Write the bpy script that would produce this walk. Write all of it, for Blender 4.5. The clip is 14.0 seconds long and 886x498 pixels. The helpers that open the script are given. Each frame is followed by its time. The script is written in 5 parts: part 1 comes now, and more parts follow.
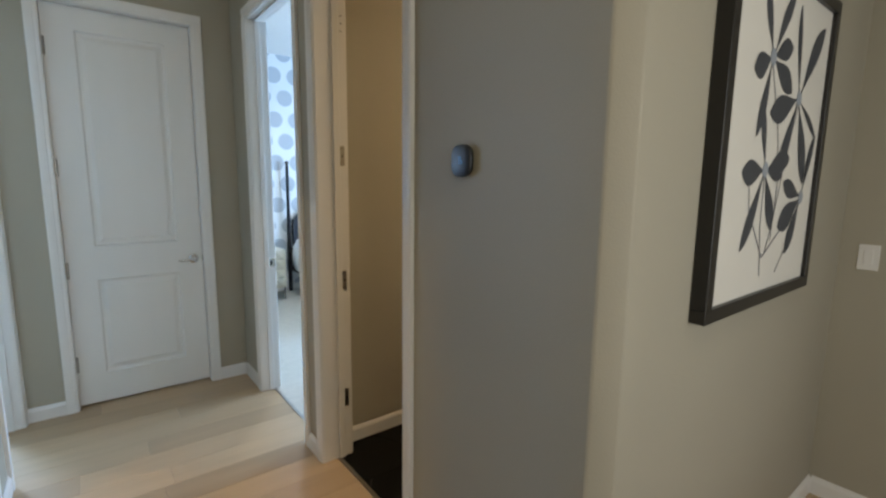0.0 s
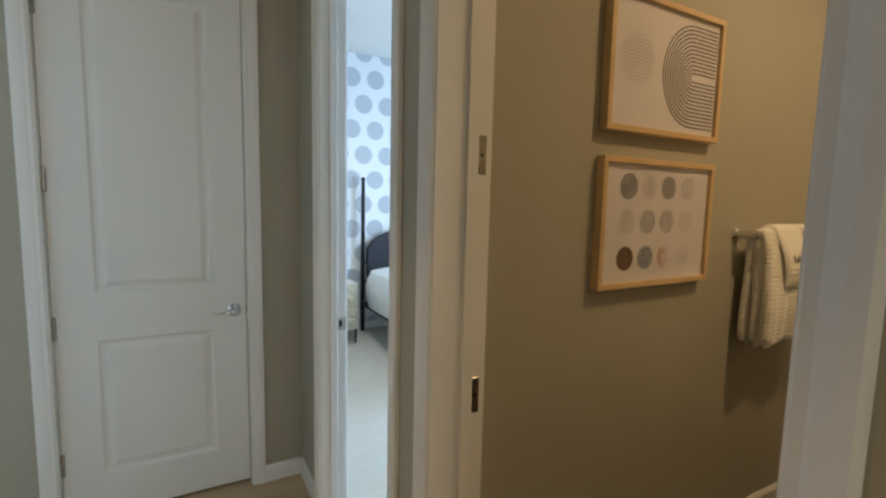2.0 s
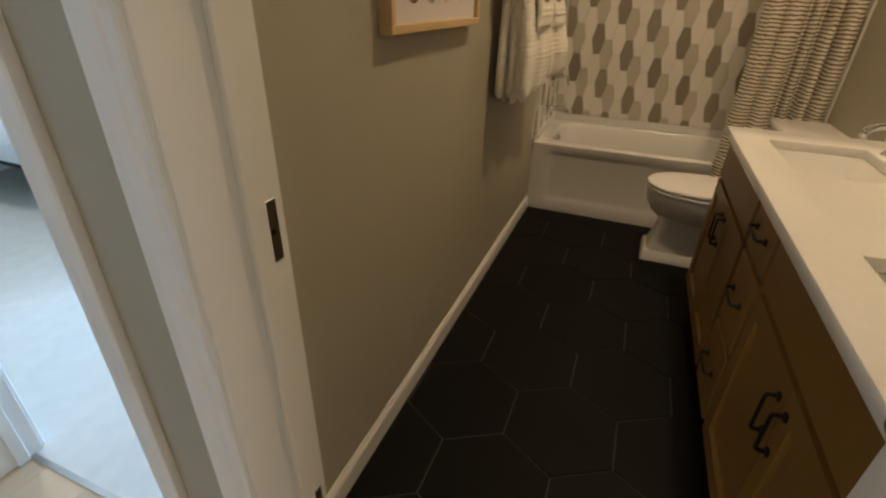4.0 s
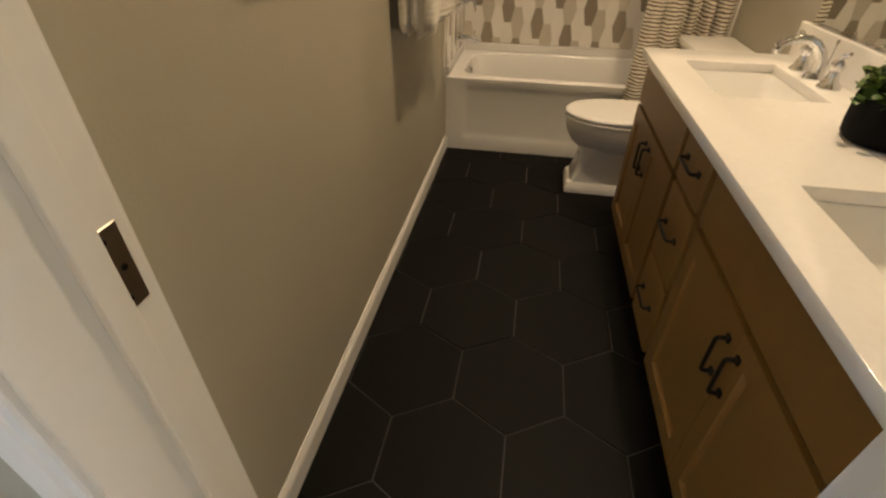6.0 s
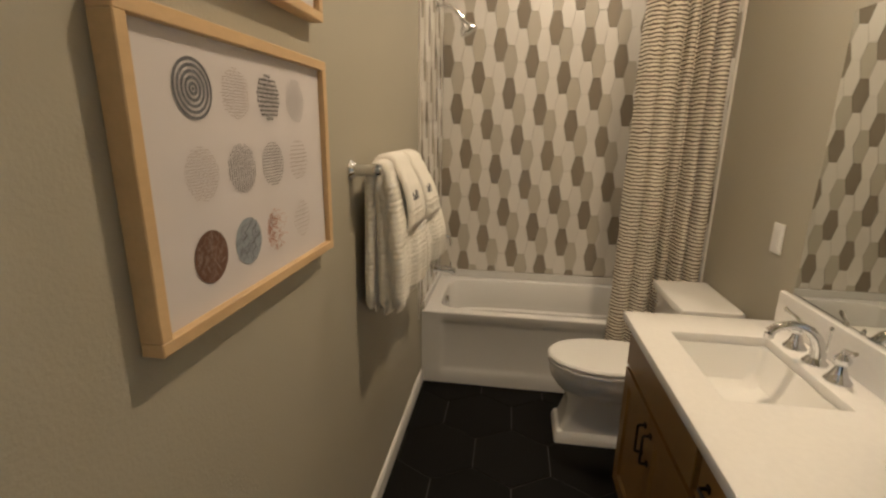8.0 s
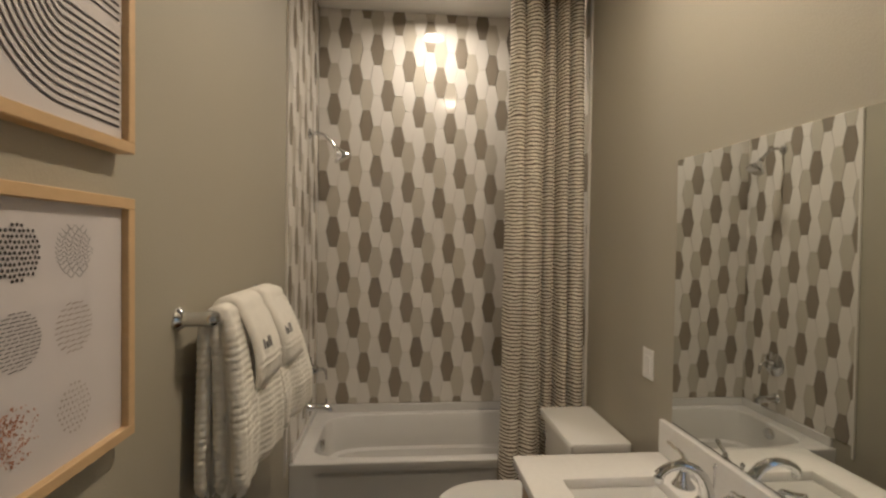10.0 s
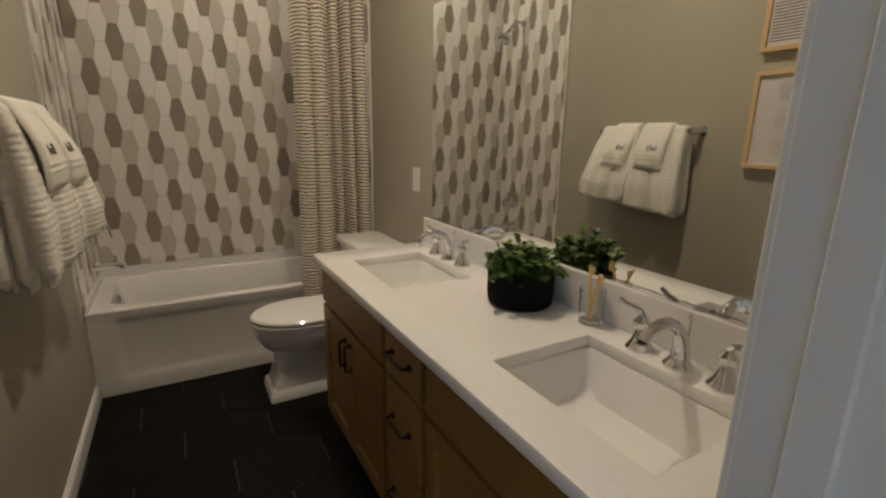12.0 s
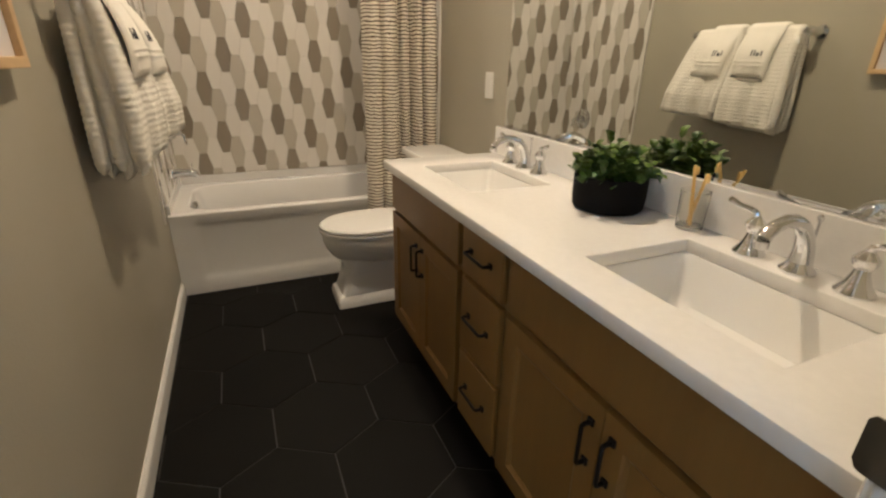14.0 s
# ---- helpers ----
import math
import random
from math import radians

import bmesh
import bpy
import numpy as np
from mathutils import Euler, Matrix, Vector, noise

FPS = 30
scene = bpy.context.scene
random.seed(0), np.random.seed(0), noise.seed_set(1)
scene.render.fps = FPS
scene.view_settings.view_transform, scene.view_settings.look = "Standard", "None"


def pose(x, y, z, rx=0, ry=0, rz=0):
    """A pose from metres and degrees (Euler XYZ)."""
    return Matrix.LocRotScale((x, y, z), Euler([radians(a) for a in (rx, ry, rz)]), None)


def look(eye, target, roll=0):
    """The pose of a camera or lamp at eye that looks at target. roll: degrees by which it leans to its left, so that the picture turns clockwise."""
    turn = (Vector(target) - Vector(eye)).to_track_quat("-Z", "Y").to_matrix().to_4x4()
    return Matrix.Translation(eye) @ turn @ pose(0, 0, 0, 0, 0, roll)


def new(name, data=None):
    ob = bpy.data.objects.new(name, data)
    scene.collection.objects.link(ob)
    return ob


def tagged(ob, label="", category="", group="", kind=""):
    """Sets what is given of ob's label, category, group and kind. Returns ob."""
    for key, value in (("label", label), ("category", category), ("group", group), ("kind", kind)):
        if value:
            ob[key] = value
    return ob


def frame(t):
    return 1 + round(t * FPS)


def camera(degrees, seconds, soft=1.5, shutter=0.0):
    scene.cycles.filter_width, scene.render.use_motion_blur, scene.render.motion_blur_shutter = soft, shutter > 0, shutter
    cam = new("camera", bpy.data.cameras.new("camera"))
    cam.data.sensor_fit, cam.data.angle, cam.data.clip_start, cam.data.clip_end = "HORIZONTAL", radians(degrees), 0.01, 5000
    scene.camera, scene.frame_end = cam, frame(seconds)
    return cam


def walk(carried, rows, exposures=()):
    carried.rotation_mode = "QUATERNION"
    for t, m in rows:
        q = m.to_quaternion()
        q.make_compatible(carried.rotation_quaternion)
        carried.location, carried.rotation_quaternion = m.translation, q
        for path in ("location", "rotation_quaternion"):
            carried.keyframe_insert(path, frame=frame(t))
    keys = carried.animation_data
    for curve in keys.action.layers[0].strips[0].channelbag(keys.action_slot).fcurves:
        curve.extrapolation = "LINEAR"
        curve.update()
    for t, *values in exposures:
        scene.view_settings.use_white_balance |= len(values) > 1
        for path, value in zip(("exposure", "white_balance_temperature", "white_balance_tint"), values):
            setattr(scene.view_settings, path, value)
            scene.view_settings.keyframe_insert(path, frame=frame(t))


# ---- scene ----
cam = camera(87.4, 14.0, 2.4)
PATH = [
    (0, (-0.033, -0.018, 1.529), (1.179, 1.546, 1.238), 0.7),
    (0.5, (0.078, 0.274, 1.506), (0.973, 2.042, 1.235), 0.7),
    (1, (0.227, 0.607, 1.516), (0.931, 2.463, 1.272), 0.7),
    (1.5, (0.3, 0.925, 1.547), (1.07, 2.757, 1.322), 0.9),
    (2, (0.347, 1.192, 1.53), (1.329, 2.922, 1.32), 1.3),
    (2.5, (0.428, 1.422, 1.533), (1.684, 2.952, 1.248), 1.5),
    (3, (0.507, 1.592, 1.493), (2.024, 2.836, 1.063), 1.9),
    (3.5, (0.531, 1.692, 1.432), (2.183, 2.579, 0.734), 2.1),
    (4, (0.555, 1.75, 1.316), (2.189, 2.385, 0.353), 1.7),
    (6.3, (0.763, 1.81, 1.302), (2.361, 2.079, 0.131), 0.2),
    (6.5, (0.797, 1.776, 1.294), (2.47, 2.058, 0.235), 1.1),
    (7, (0.876, 1.774, 1.425), (2.661, 2.05, 0.566), 0.8),
    (7.5, (0.989, 1.813, 1.511), (2.854, 2.094, 0.843), 0.9),
    (7.7, (1.017, 1.836, 1.528), (2.905, 2.119, 0.932), 1.0),
    (9.8, (1.292, 1.729, 1.6), (3.291, 1.683, 1.552), 0.9),
    (10, (1.243, 1.766, 1.619), (3.234, 1.586, 1.581), 0.8),
    (10.5, (1.115, 1.842, 1.614), (3.05, 1.338, 1.582), 0.6),
    (11, (1.003, 1.794, 1.573), (2.863, 1.066, 1.477), 0.5),
    (11.5, (0.899, 1.778, 1.473), (2.682, 0.913, 1.21), 0.7),
    (12, (0.868, 1.841, 1.374), (2.553, 0.876, 0.893), 0.9),
    (12.5, (0.852, 1.956, 1.27), (2.413, 0.909, 0.588), 1.1),
    (13, (0.822, 1.99, 1.203), (2.291, 0.916, 0.374), 1.2),
    (13.5, (0.837, 1.975, 1.203), (2.357, 0.991, 0.354), 1.0),
    (14, (0.93, 1.911, 1.26), (2.627, 1.17, 0.503), 1.0),
]
walk(cam, [(t, look(eye, target, roll)) for t, eye, target, roll in PATH],
     [(0.0, -0.05, 6550, 10), (1.0, -0.18, 7200, 10), (2.0, -0.17, 7100, 10), (3.0, 0.05, 6900, 10), (4.0, 0.2, 6300, 10), (6.5, 0.85, 6000, 10), (7.5, 0.6, 5700, 10),
      (10.0, 0.05, 5150, 10), (11.0, -0.05, 5100, 10), (11.5, -0.05, 5100, 10), (12.5, 0.4, 5250, 10), (13.5, 0.85, 5250, 10), (14.0, 0.9, 5300, 10)])
from mathutils.bvhtree import BVHTree


# ---- world and lights ----
world = bpy.data.worlds.new("world")
scene.world = world
world.use_nodes = True
_wn, _wl = world.node_tree.nodes, world.node_tree.links
_sky = _wn.new("ShaderNodeTexSky")
_sky.sky_type, _sky.sun_disc = "NISHITA", False
_sky.sun_elevation, _sky.sun_rotation = radians(48), radians(200)
_wl.new(_sky.outputs[0], _wn["Background"].inputs[0])
_wn["Background"].inputs[1].default_value = 0.12

CEIL = 3.12


def area(name, m, sx, sy, watts, color, disk=False, spread=180):
    lamp = bpy.data.lights.new(name, "AREA")
    lamp.shape, lamp.size, lamp.size_y = ("DISK" if disk else "RECTANGLE"), sx, sy
    lamp.energy, lamp.color, lamp.spread = watts, color, radians(spread)
    ob = new(name, lamp)
    ob.matrix_basis = m
    return ob


WARM, HALLC, LAND, COOL = (1.0, 0.715, 0.415), (1.0, 0.85, 0.60), (0.92, 0.94, 0.93), (0.38, 0.615, 1.0)
DOWN = [  # recessed ceiling lamps: x, y, watts, colour
    (4.00, 1.55, 9.5, (1.0, 0.75, 0.48), 162), (2.38, 1.27, 18, WARM, 156),
    (0.23, 2.75, 1.8, HALLC, 160), (0.23, -0.4, 7.5, HALLC, 160), (-1.2, 2.0, 12, WARM, 160), (1.75, 4.35, 22, (0.9, 0.95, 1.0), 160),
]
for lx, ly, lw, lc, ls in DOWN:
    area("downlight_lamp", pose(lx, ly, CEIL - 0.012), 0.125, 0.125, lw, lc, True, ls)
# daylight through the bedroom and study window openings
area("bedroom_window_light", pose(4.94, 3.4, 1.55, 0, 90, 0), 1.6, 1.5, 235, COOL)
# fill for the hall and landing walls, in an invented window never in view
area("landing_fill_light", pose(0.95, -1.55, 1.5, 90, 0, 0), 1.1, 1.4, 23, LAND)
area("study_window_light", pose(-1.95, 6.30, 1.75, -90, 0, 0), 0.9, 1.3, 230, COOL)

# ---- materials ----


def node_mat(name):
    m = bpy.data.materials.new(name)
    m.use_nodes = True
    return m, m.node_tree.nodes, m.node_tree.links, m.node_tree.nodes["Principled BSDF"]


def mat(name, col, rough=0.5, metal=0.0, var=0.10, scale=5.0, bump=0.0, bscale=250.0, grain=None, rvar=0.08, rand=0.0, coat=0.0, spec=0.5):
    """A surface with broad blotches and fine grain in colour, gloss and relief. grain: stretch of the noise along x, y, z."""
    m, n, l, b = node_mat(name)
    geo = n.new("ShaderNodeNewGeometry")
    mp = n.new("ShaderNodeMapping")
    l.new(geo.outputs["Position"], mp.inputs[0])
    mp.inputs["Scale"].default_value = grain or (1, 1, 1)
    info = n.new("ShaderNodeObjectInfo")
    if rand:
        cx = n.new("ShaderNodeCombineXYZ")
        mul = n.new("ShaderNodeMath")
        mul.operation, mul.inputs[1].default_value = "MULTIPLY", 37.0
        l.new(info.outputs["Random"], mul.inputs[0])
        for i in range(3):
            l.new(mul.outputs[0], cx.inputs[i])
        l.new(cx.outputs[0], mp.inputs["Location"])
    big, fine = n.new("ShaderNodeTexNoise"), n.new("ShaderNodeTexNoise")
    big.inputs["Scale"].default_value, big.inputs["Detail"].default_value = scale, 5
    fine.inputs["Scale"].default_value, fine.inputs["Detail"].default_value = bscale, 3
    l.new(mp.outputs[0], big.inputs[0])
    l.new(mp.outputs[0], fine.inputs[0])
    val = n.new("ShaderNodeMath")
    val.operation = "MULTIPLY_ADD"
    val.inputs[1].default_value, val.inputs[2].default_value = 2 * var, 1 - var
    l.new(big.outputs[0], val.inputs[0])
    v2 = n.new("ShaderNodeMath")
    v2.operation = "MULTIPLY_ADD"
    v2.inputs[1].default_value = 0.7 * var
    l.new(fine.outputs[0], v2.inputs[0])
    l.new(val.outputs[0], v2.inputs[2])
    last = v2
    if rand:
        v3 = n.new("ShaderNodeMath")
        v3.operation, v3.inputs[1].default_value, v3.inputs[2].default_value = "MULTIPLY_ADD", rand, 1 - rand / 2
        l.new(info.outputs["Random"], v3.inputs[0])
        v4 = n.new("ShaderNodeMath")
        v4.operation = "MULTIPLY"
        l.new(v2.outputs[0], v4.inputs[0])
        l.new(v3.outputs[0], v4.inputs[1])
        last = v4
    mix = n.new("ShaderNodeVectorMath")
    mix.operation = "SCALE"
    mix.inputs[0].default_value = col
    l.new(last.outputs[0], mix.inputs["Scale"])
    l.new(mix.outputs[0], b.inputs["Base Color"])
    rr = n.new("ShaderNodeMath")
    rr.operation, rr.inputs[1].default_value, rr.inputs[2].default_value = "MULTIPLY_ADD", 2 * rvar * rough, rough * (1 - rvar)
    l.new(big.outputs[0], rr.inputs[0])
    l.new(rr.outputs[0], b.inputs["Roughness"])
    b.inputs["Metallic"].default_value = metal
    b.inputs["Coat Weight"].default_value = coat
    b.inputs["Specular IOR Level"].default_value = spec
    if bump:
        bp = n.new("ShaderNodeBump")
        bp.inputs["Strength"].default_value, bp.inputs["Distance"].default_value = bump, 0.002
        l.new(fine.outputs[0], bp.inputs["Height"])
        l.new(bp.outputs[0], b.inputs["Normal"])
    return m


M_WALL = mat("greige_wall_paint", (0.400, 0.373, 0.296), 0.62, var=0.05, scale=2.2, bump=0.35, bscale=170)
M_CEIL = mat("ceiling_paint", (0.78, 0.76, 0.72), 0.8, var=0.03, scale=2, bump=0.3, bscale=150)
M_TRIM = mat("white_trim_paint", (0.78, 0.77, 0.74), 0.36, var=0.03, scale=4, bump=0.06, bscale=90)
M_DOOR = mat("white_door_paint", (0.76, 0.76, 0.73), 0.42, var=0.03, scale=3, bump=0.15, bscale=140, grain=(3, 3, 0.3))
M_CHROME = mat("chrome", (0.72, 0.725, 0.735), 0.06, 1.0, var=0.02)
M_NICKEL = mat("satin_nickel", (0.42, 0.40, 0.36), 0.3, 1.0, var=0.05, scale=30)
M_STRIKE = mat("dull_strike_metal", (0.20, 0.19, 0.175), 0.36, 1.0, var=0.08, scale=40)
M_BLACKM = mat("matt_black_metal", (0.012, 0.012, 0.013), 0.42, 0.6, var=0.2, scale=40)
M_CERAM = mat("white_ceramic", (0.80, 0.79, 0.76), 0.07, var=0.02, coat=0.3)
M_TUB = mat("tub_enamel", (0.70, 0.69, 0.665), 0.13, var=0.02, coat=0.2)
M_QUARTZ = mat("white_quartz", (0.76, 0.745, 0.715), 0.16, var=0.05, scale=60, bscale=600)
M_WOODC = mat("stained_maple", (0.205, 0.112, 0.027), 0.42, var=0.22, scale=9, bump=0.08, bscale=60, grain=(1, 1, 0.12), rand=0.12)
M_OAKF = mat("pale_oak_frame", (0.60, 0.42, 0.22), 0.45, var=0.13, scale=30, bump=0.1, bscale=120, grain=(0.4, 1, 1))
M_PLANK = mat("oak_plank", (0.45, 0.325, 0.20), 0.36, var=0.14, scale=12, bump=0.10, bscale=70, grain=(0.10, 1, 1), rand=0.38)
M_PLANKGAP = mat("plank_underlay", (0.10, 0.07, 0.045), 0.8)
M_HEX = mat("charcoal_floor_tile", (0.0050, 0.0048, 0.0042), 0.55, spec=0.09, var=0.35, scale=7, bump=0.10, bscale=120, rand=0.25)
M_GROUT = mat("grey_grout", (0.060, 0.056, 0.050), 0.85, var=0.15, scale=30)
M_TGROUT = mat("pale_wall_grout", (0.68, 0.655, 0.605), 0.8, var=0.06, scale=30)
M_TDARK = mat("taupe_wall_tile", (0.265, 0.230, 0.180), 0.09, var=0.07, scale=7, rand=0.16)
M_TMID = mat("light_taupe_wall_tile", (0.51, 0.475, 0.40), 0.09, var=0.05, scale=7, rand=0.07)
M_TWHITE = mat("ivory_wall_tile", (0.735, 0.705, 0.65), 0.09, var=0.03, scale=7, rand=0.04)
M_CARPET = mat("cream_carpet", (0.55, 0.53, 0.47), 0.95, var=0.12, scale=14, bump=1.0, bscale=380)
M_CARPET2 = mat("taupe_carpet", (0.30, 0.26, 0.22), 0.95, var=0.12, scale=14, bump=1.0, bscale=380)
M_BLACK = mat("black_frame_lacquer", (0.012, 0.011, 0.010), 0.35, var=0.15, scale=20)
M_DARKDOOR = mat("dark_door_paint", (0.014, 0.018, 0.026), 0.35, var=0.1)
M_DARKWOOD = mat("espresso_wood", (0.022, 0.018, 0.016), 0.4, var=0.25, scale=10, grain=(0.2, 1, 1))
M_PAPER = mat("art_paper", (0.66, 0.62, 0.62), 0.75, var=0.03, scale=9, bump=0.15, bscale=500)
M_INK = mat("dark_ink", (0.045, 0.038, 0.04), 0.8, var=0.25, scale=200)
M_INKG = mat("grey_ink", (0.13, 0.13, 0.145), 0.8, var=0.25, scale=150)
M_INKB = mat("brown_ink", (0.13, 0.068, 0.045), 0.8, var=0.3, scale=90)
M_INKBL = mat("blue_grey_ink", (0.30, 0.33, 0.37), 0.8, var=0.2, scale=90)
M_INKR = mat("terracotta_ink", (0.45, 0.21, 0.13), 0.8, var=0.3, scale=70)
M_INKP = mat("pale_brown_ink", (0.27, 0.20, 0.17), 0.8, var=0.2, scale=90)
M_PETAL = mat("charcoal_wash", (0.052, 0.056, 0.064), 0.8, var=0.25, scale=25)
M_PLASTIC = mat("white_plastic", (0.78, 0.77, 0.74), 0.35, var=0.02)
M_THERMO = mat("black_gloss_plastic", (0.008, 0.010, 0.012), 0.38, var=0.05)
M_POT = mat("black_matt_pot", (0.006, 0.006, 0.0065), 0.8, spec=0.10, var=0.2, scale=40, bump=0.3, bscale=300)
M_SOIL = mat("dark_soil", (0.02, 0.014, 0.01), 0.95, var=0.3, scale=80, bump=0.6)
M_LEAF = mat("green_leaf", (0.085, 0.140, 0.020), 0.36, var=0.35, scale=45, rand=0.0)
M_LEAF2 = mat("deep_green_leaf", (0.038, 0.080, 0.012), 0.40, var=0.35, scale=45)
M_BAMBOO = mat("bamboo", (0.68, 0.46, 0.15), 0.5, var=0.12, scale=60)
M_TERRY = mat("cream_terry_towel", (0.86, 0.83, 0.755), 0.95, var=0.05, scale=30, bump=0.9, bscale=900)
M_STITCH = mat("dark_stitching", (0.05, 0.05, 0.06), 0.9)
M_LINEN = mat("white_bedding", (0.80, 0.81, 0.82), 0.85, var=0.03, scale=6, bump=0.2, bscale=300)
M_HEADB = mat("charcoal_upholstery", (0.030, 0.031, 0.036), 0.85, var=0.2, scale=40, bump=0.5, bscale=500)
M_CREAMW = mat("cream_carved_wood", (0.62, 0.58, 0.47), 0.55, var=0.1, scale=20, bump=0.1, bscale=90)


def glow_mat(name, col, strength):
    m, n, l, b = node_mat(name)
    b.inputs["Base Color"].default_value = (*col, 1)
    b.inputs["Emission Color"].default_value = (*col, 1)
    b.inputs["Emission Strength"].default_value = strength
    return m


M_SKYGLOW = glow_mat("bright_sky_backdrop", (0.75, 0.88, 1.0), 9.0)
M_DIGIT = glow_mat("display_blue", (0.25, 0.55, 0.9), 0.06)


def glass_mat():
    m, n, l, b = node_mat("clear_glass")
    b.inputs["Base Color"].default_value = (0.96, 0.97, 0.96, 1)
    b.inputs["Roughness"].default_value = 0.02
    b.inputs["Transmission Weight"].default_value = 1.0
    b.inputs["IOR"].default_value = 1.45
    return m


M_GLASS = glass_mat()


def mirror_mat():
    m, n, l, b = node_mat("mirror_silver")
    b.inputs["Base Color"].default_value = (0.83, 0.85, 0.82, 1)
    b.inputs["Metallic"].default_value = 1.0
    b.inputs["Roughness"].default_value = 0.012
    return m


M_MIRROR = mirror_mat()


def stripe_mat(name, period, dark_share, light, dark, wobble=0.004):
    """Woven horizontal stripes by height, a little uneven."""
    m, n, l, b = node_mat(name)
    geo, sep = n.new("ShaderNodeNewGeometry"), n.new("ShaderNodeSeparateXYZ")
    l.new(geo.outputs["Position"], sep.inputs[0])
    nz = n.new("ShaderNodeTexNoise")
    nz.inputs["Scale"].default_value = 18
    l.new(geo.outputs["Position"], nz.inputs[0])
    add = n.new("ShaderNodeMath")
    add.operation, add.inputs[1].default_value = "MULTIPLY_ADD", wobble * 2
    l.new(nz.outputs[0], add.inputs[0])
    l.new(sep.outputs[2], add.inputs[2])
    div = n.new("ShaderNodeMath")
    div.operation, div.inputs[1].default_value = "DIVIDE", period
    l.new(add.outputs[0], div.inputs[0])
    fr = n.new("ShaderNodeMath")
    fr.operation = "FRACT"
    l.new(div.outputs[0], fr.inputs[0])
    ramp = n.new("ShaderNodeValToRGB")
    e = ramp.color_ramp.elements
    e[0].position, e[0].color = 0.0, (*dark, 1)
    e[1].position, e[1].color = dark_share, (*dark, 1)
    e2 = e.new(dark_share + 0.10)
    e2.color = (*light, 1)
    e3 = e.new(0.93)
    e3.color = (*light, 1)
    e4 = e.new(1.0)
    e4.color = (*dark, 1)
    l.new(fr.outputs[0], ramp.inputs[0])
    l.new(ramp.outputs[0], b.inputs["Base Color"])
    b.inputs["Roughness"].default_value = 0.92
    fine, bp = n.new("ShaderNodeTexNoise"), n.new("ShaderNodeBump")
    fine.inputs["Scale"].default_value = 700
    l.new(geo.outputs["Position"], fine.inputs[0])
    bp.inputs["Strength"].default_value, bp.inputs["Distance"].default_value = 0.6, 0.002
    l.new(fine.outputs[0], bp.inputs["Height"])
    l.new(bp.outputs[0], b.inputs["Normal"])
    return m


CURT_P = 0.0188
M_CURTAIN = stripe_mat("ruched_striped_cotton", CURT_P, 0.30, (0.84, 0.78, 0.65), (0.100, 0.070, 0.045), 0.011)


def dot_paper():
    """White wallpaper with soft grey-blue discs in a staggered lattice."""
    m, n, l, b = node_mat("dotted_wallpaper")
    geo, sep = n.new("ShaderNodeNewGeometry"), n.new("ShaderNodeSeparateXYZ")
    l.new(geo.outputs["Position"], sep.inputs[0])
    px, pz = 0.28, 0.56

    def mth(op, a, c=0.0, d=None):
        k = n.new("ShaderNodeMath")
        k.operation = op
        for i, v in enumerate((a, c) if d is None else (a, c, d)):
            if isinstance(v, (int, float)):
                k.inputs[i].default_value = v
            else:
                l.new(v, k.inputs[i])
        return k.outputs[0]

    def lattice(ox, oz):
        u = mth("SUBTRACT", mth("FRACT", mth("DIVIDE", mth("ADD", sep.outputs[0], ox), px)), 0.5)
        w = mth("SUBTRACT", mth("FRACT", mth("DIVIDE", mth("ADD", sep.outputs[2], oz), pz)), 0.5)
        u2, w2 = mth("MULTIPLY", u, px), mth("MULTIPLY", w, pz)
        return mth("SQRT", mth("ADD", mth("MULTIPLY", u2, u2), mth("MULTIPLY", w2, w2)))

    d = mth("MINIMUM", lattice(10.0, 10.02), lattice(10.0 + px / 2, 10.02 + pz / 2))
    ramp = n.new("ShaderNodeValToRGB")
    e = ramp.color_ramp.elements
    e[0].position, e[0].color = 0.100, (0.48, 0.51, 0.54, 1)
    e[1].position, e[1].color = 0.106, (0.80, 0.81, 0.81, 1)
    l.new(d, ramp.inputs[0])
    l.new(ramp.outputs[0], b.inputs["Base Color"])
    b.inputs["Roughness"].default_value = 0.7
    return m


M_DOTS = dot_paper()

# ---- mesh helpers ----


def box(bm, x0, y0, z0, x1, y1, z1, bevel=0.0, seg=2):
    r = bmesh.ops.create_cube(bm, size=1.0)
    vs = r["verts"]
    for v in vs:
        v.co = Vector(((x0 + x1) / 2 + v.co.x * (x1 - x0), (y0 + y1) / 2 + v.co.y * (y1 - y0), (z0 + z1) / 2 + v.co.z * (z1 - z0)))
    if bevel:
        es = {e for v in vs for e in v.link_edges}
        bmesh.ops.bevel(bm, geom=list(es), offset=bevel, segments=seg, affect="EDGES", profile=0.5)
    return bm


def boxes(*specs, bevel=0.0):
    bm = bmesh.new()
    for s in specs:
        box(bm, *s, bevel=bevel)
    return bm


def mesh_of(name, bm, material, smooth=False, sharp=0.6):
    me = bpy.data.meshes.new(name)
    bm.normal_update()
    if smooth:
        for f in bm.faces:
            f.smooth = True
        for e in bm.edges:
            if len(e.link_faces) == 2 and e.calc_face_angle(0) > sharp:
                e.smooth = False
    bm.to_mesh(me)
    bm.free()
    me.materials.append(material)
    return me


def part(name, bm, material, parent=None, label="", smooth=False, sharp=0.6):
    ob = new(name, mesh_of(name, bm, material, smooth, sharp))
    ob.parent = parent
    return tagged(ob, label)


def thing(name, m, label, category, group="", kind=""):
    ob = new(name)
    ob.empty_display_size = 0.05
    ob.matrix_basis = m
    return tagged(ob, label, category, group, kind)


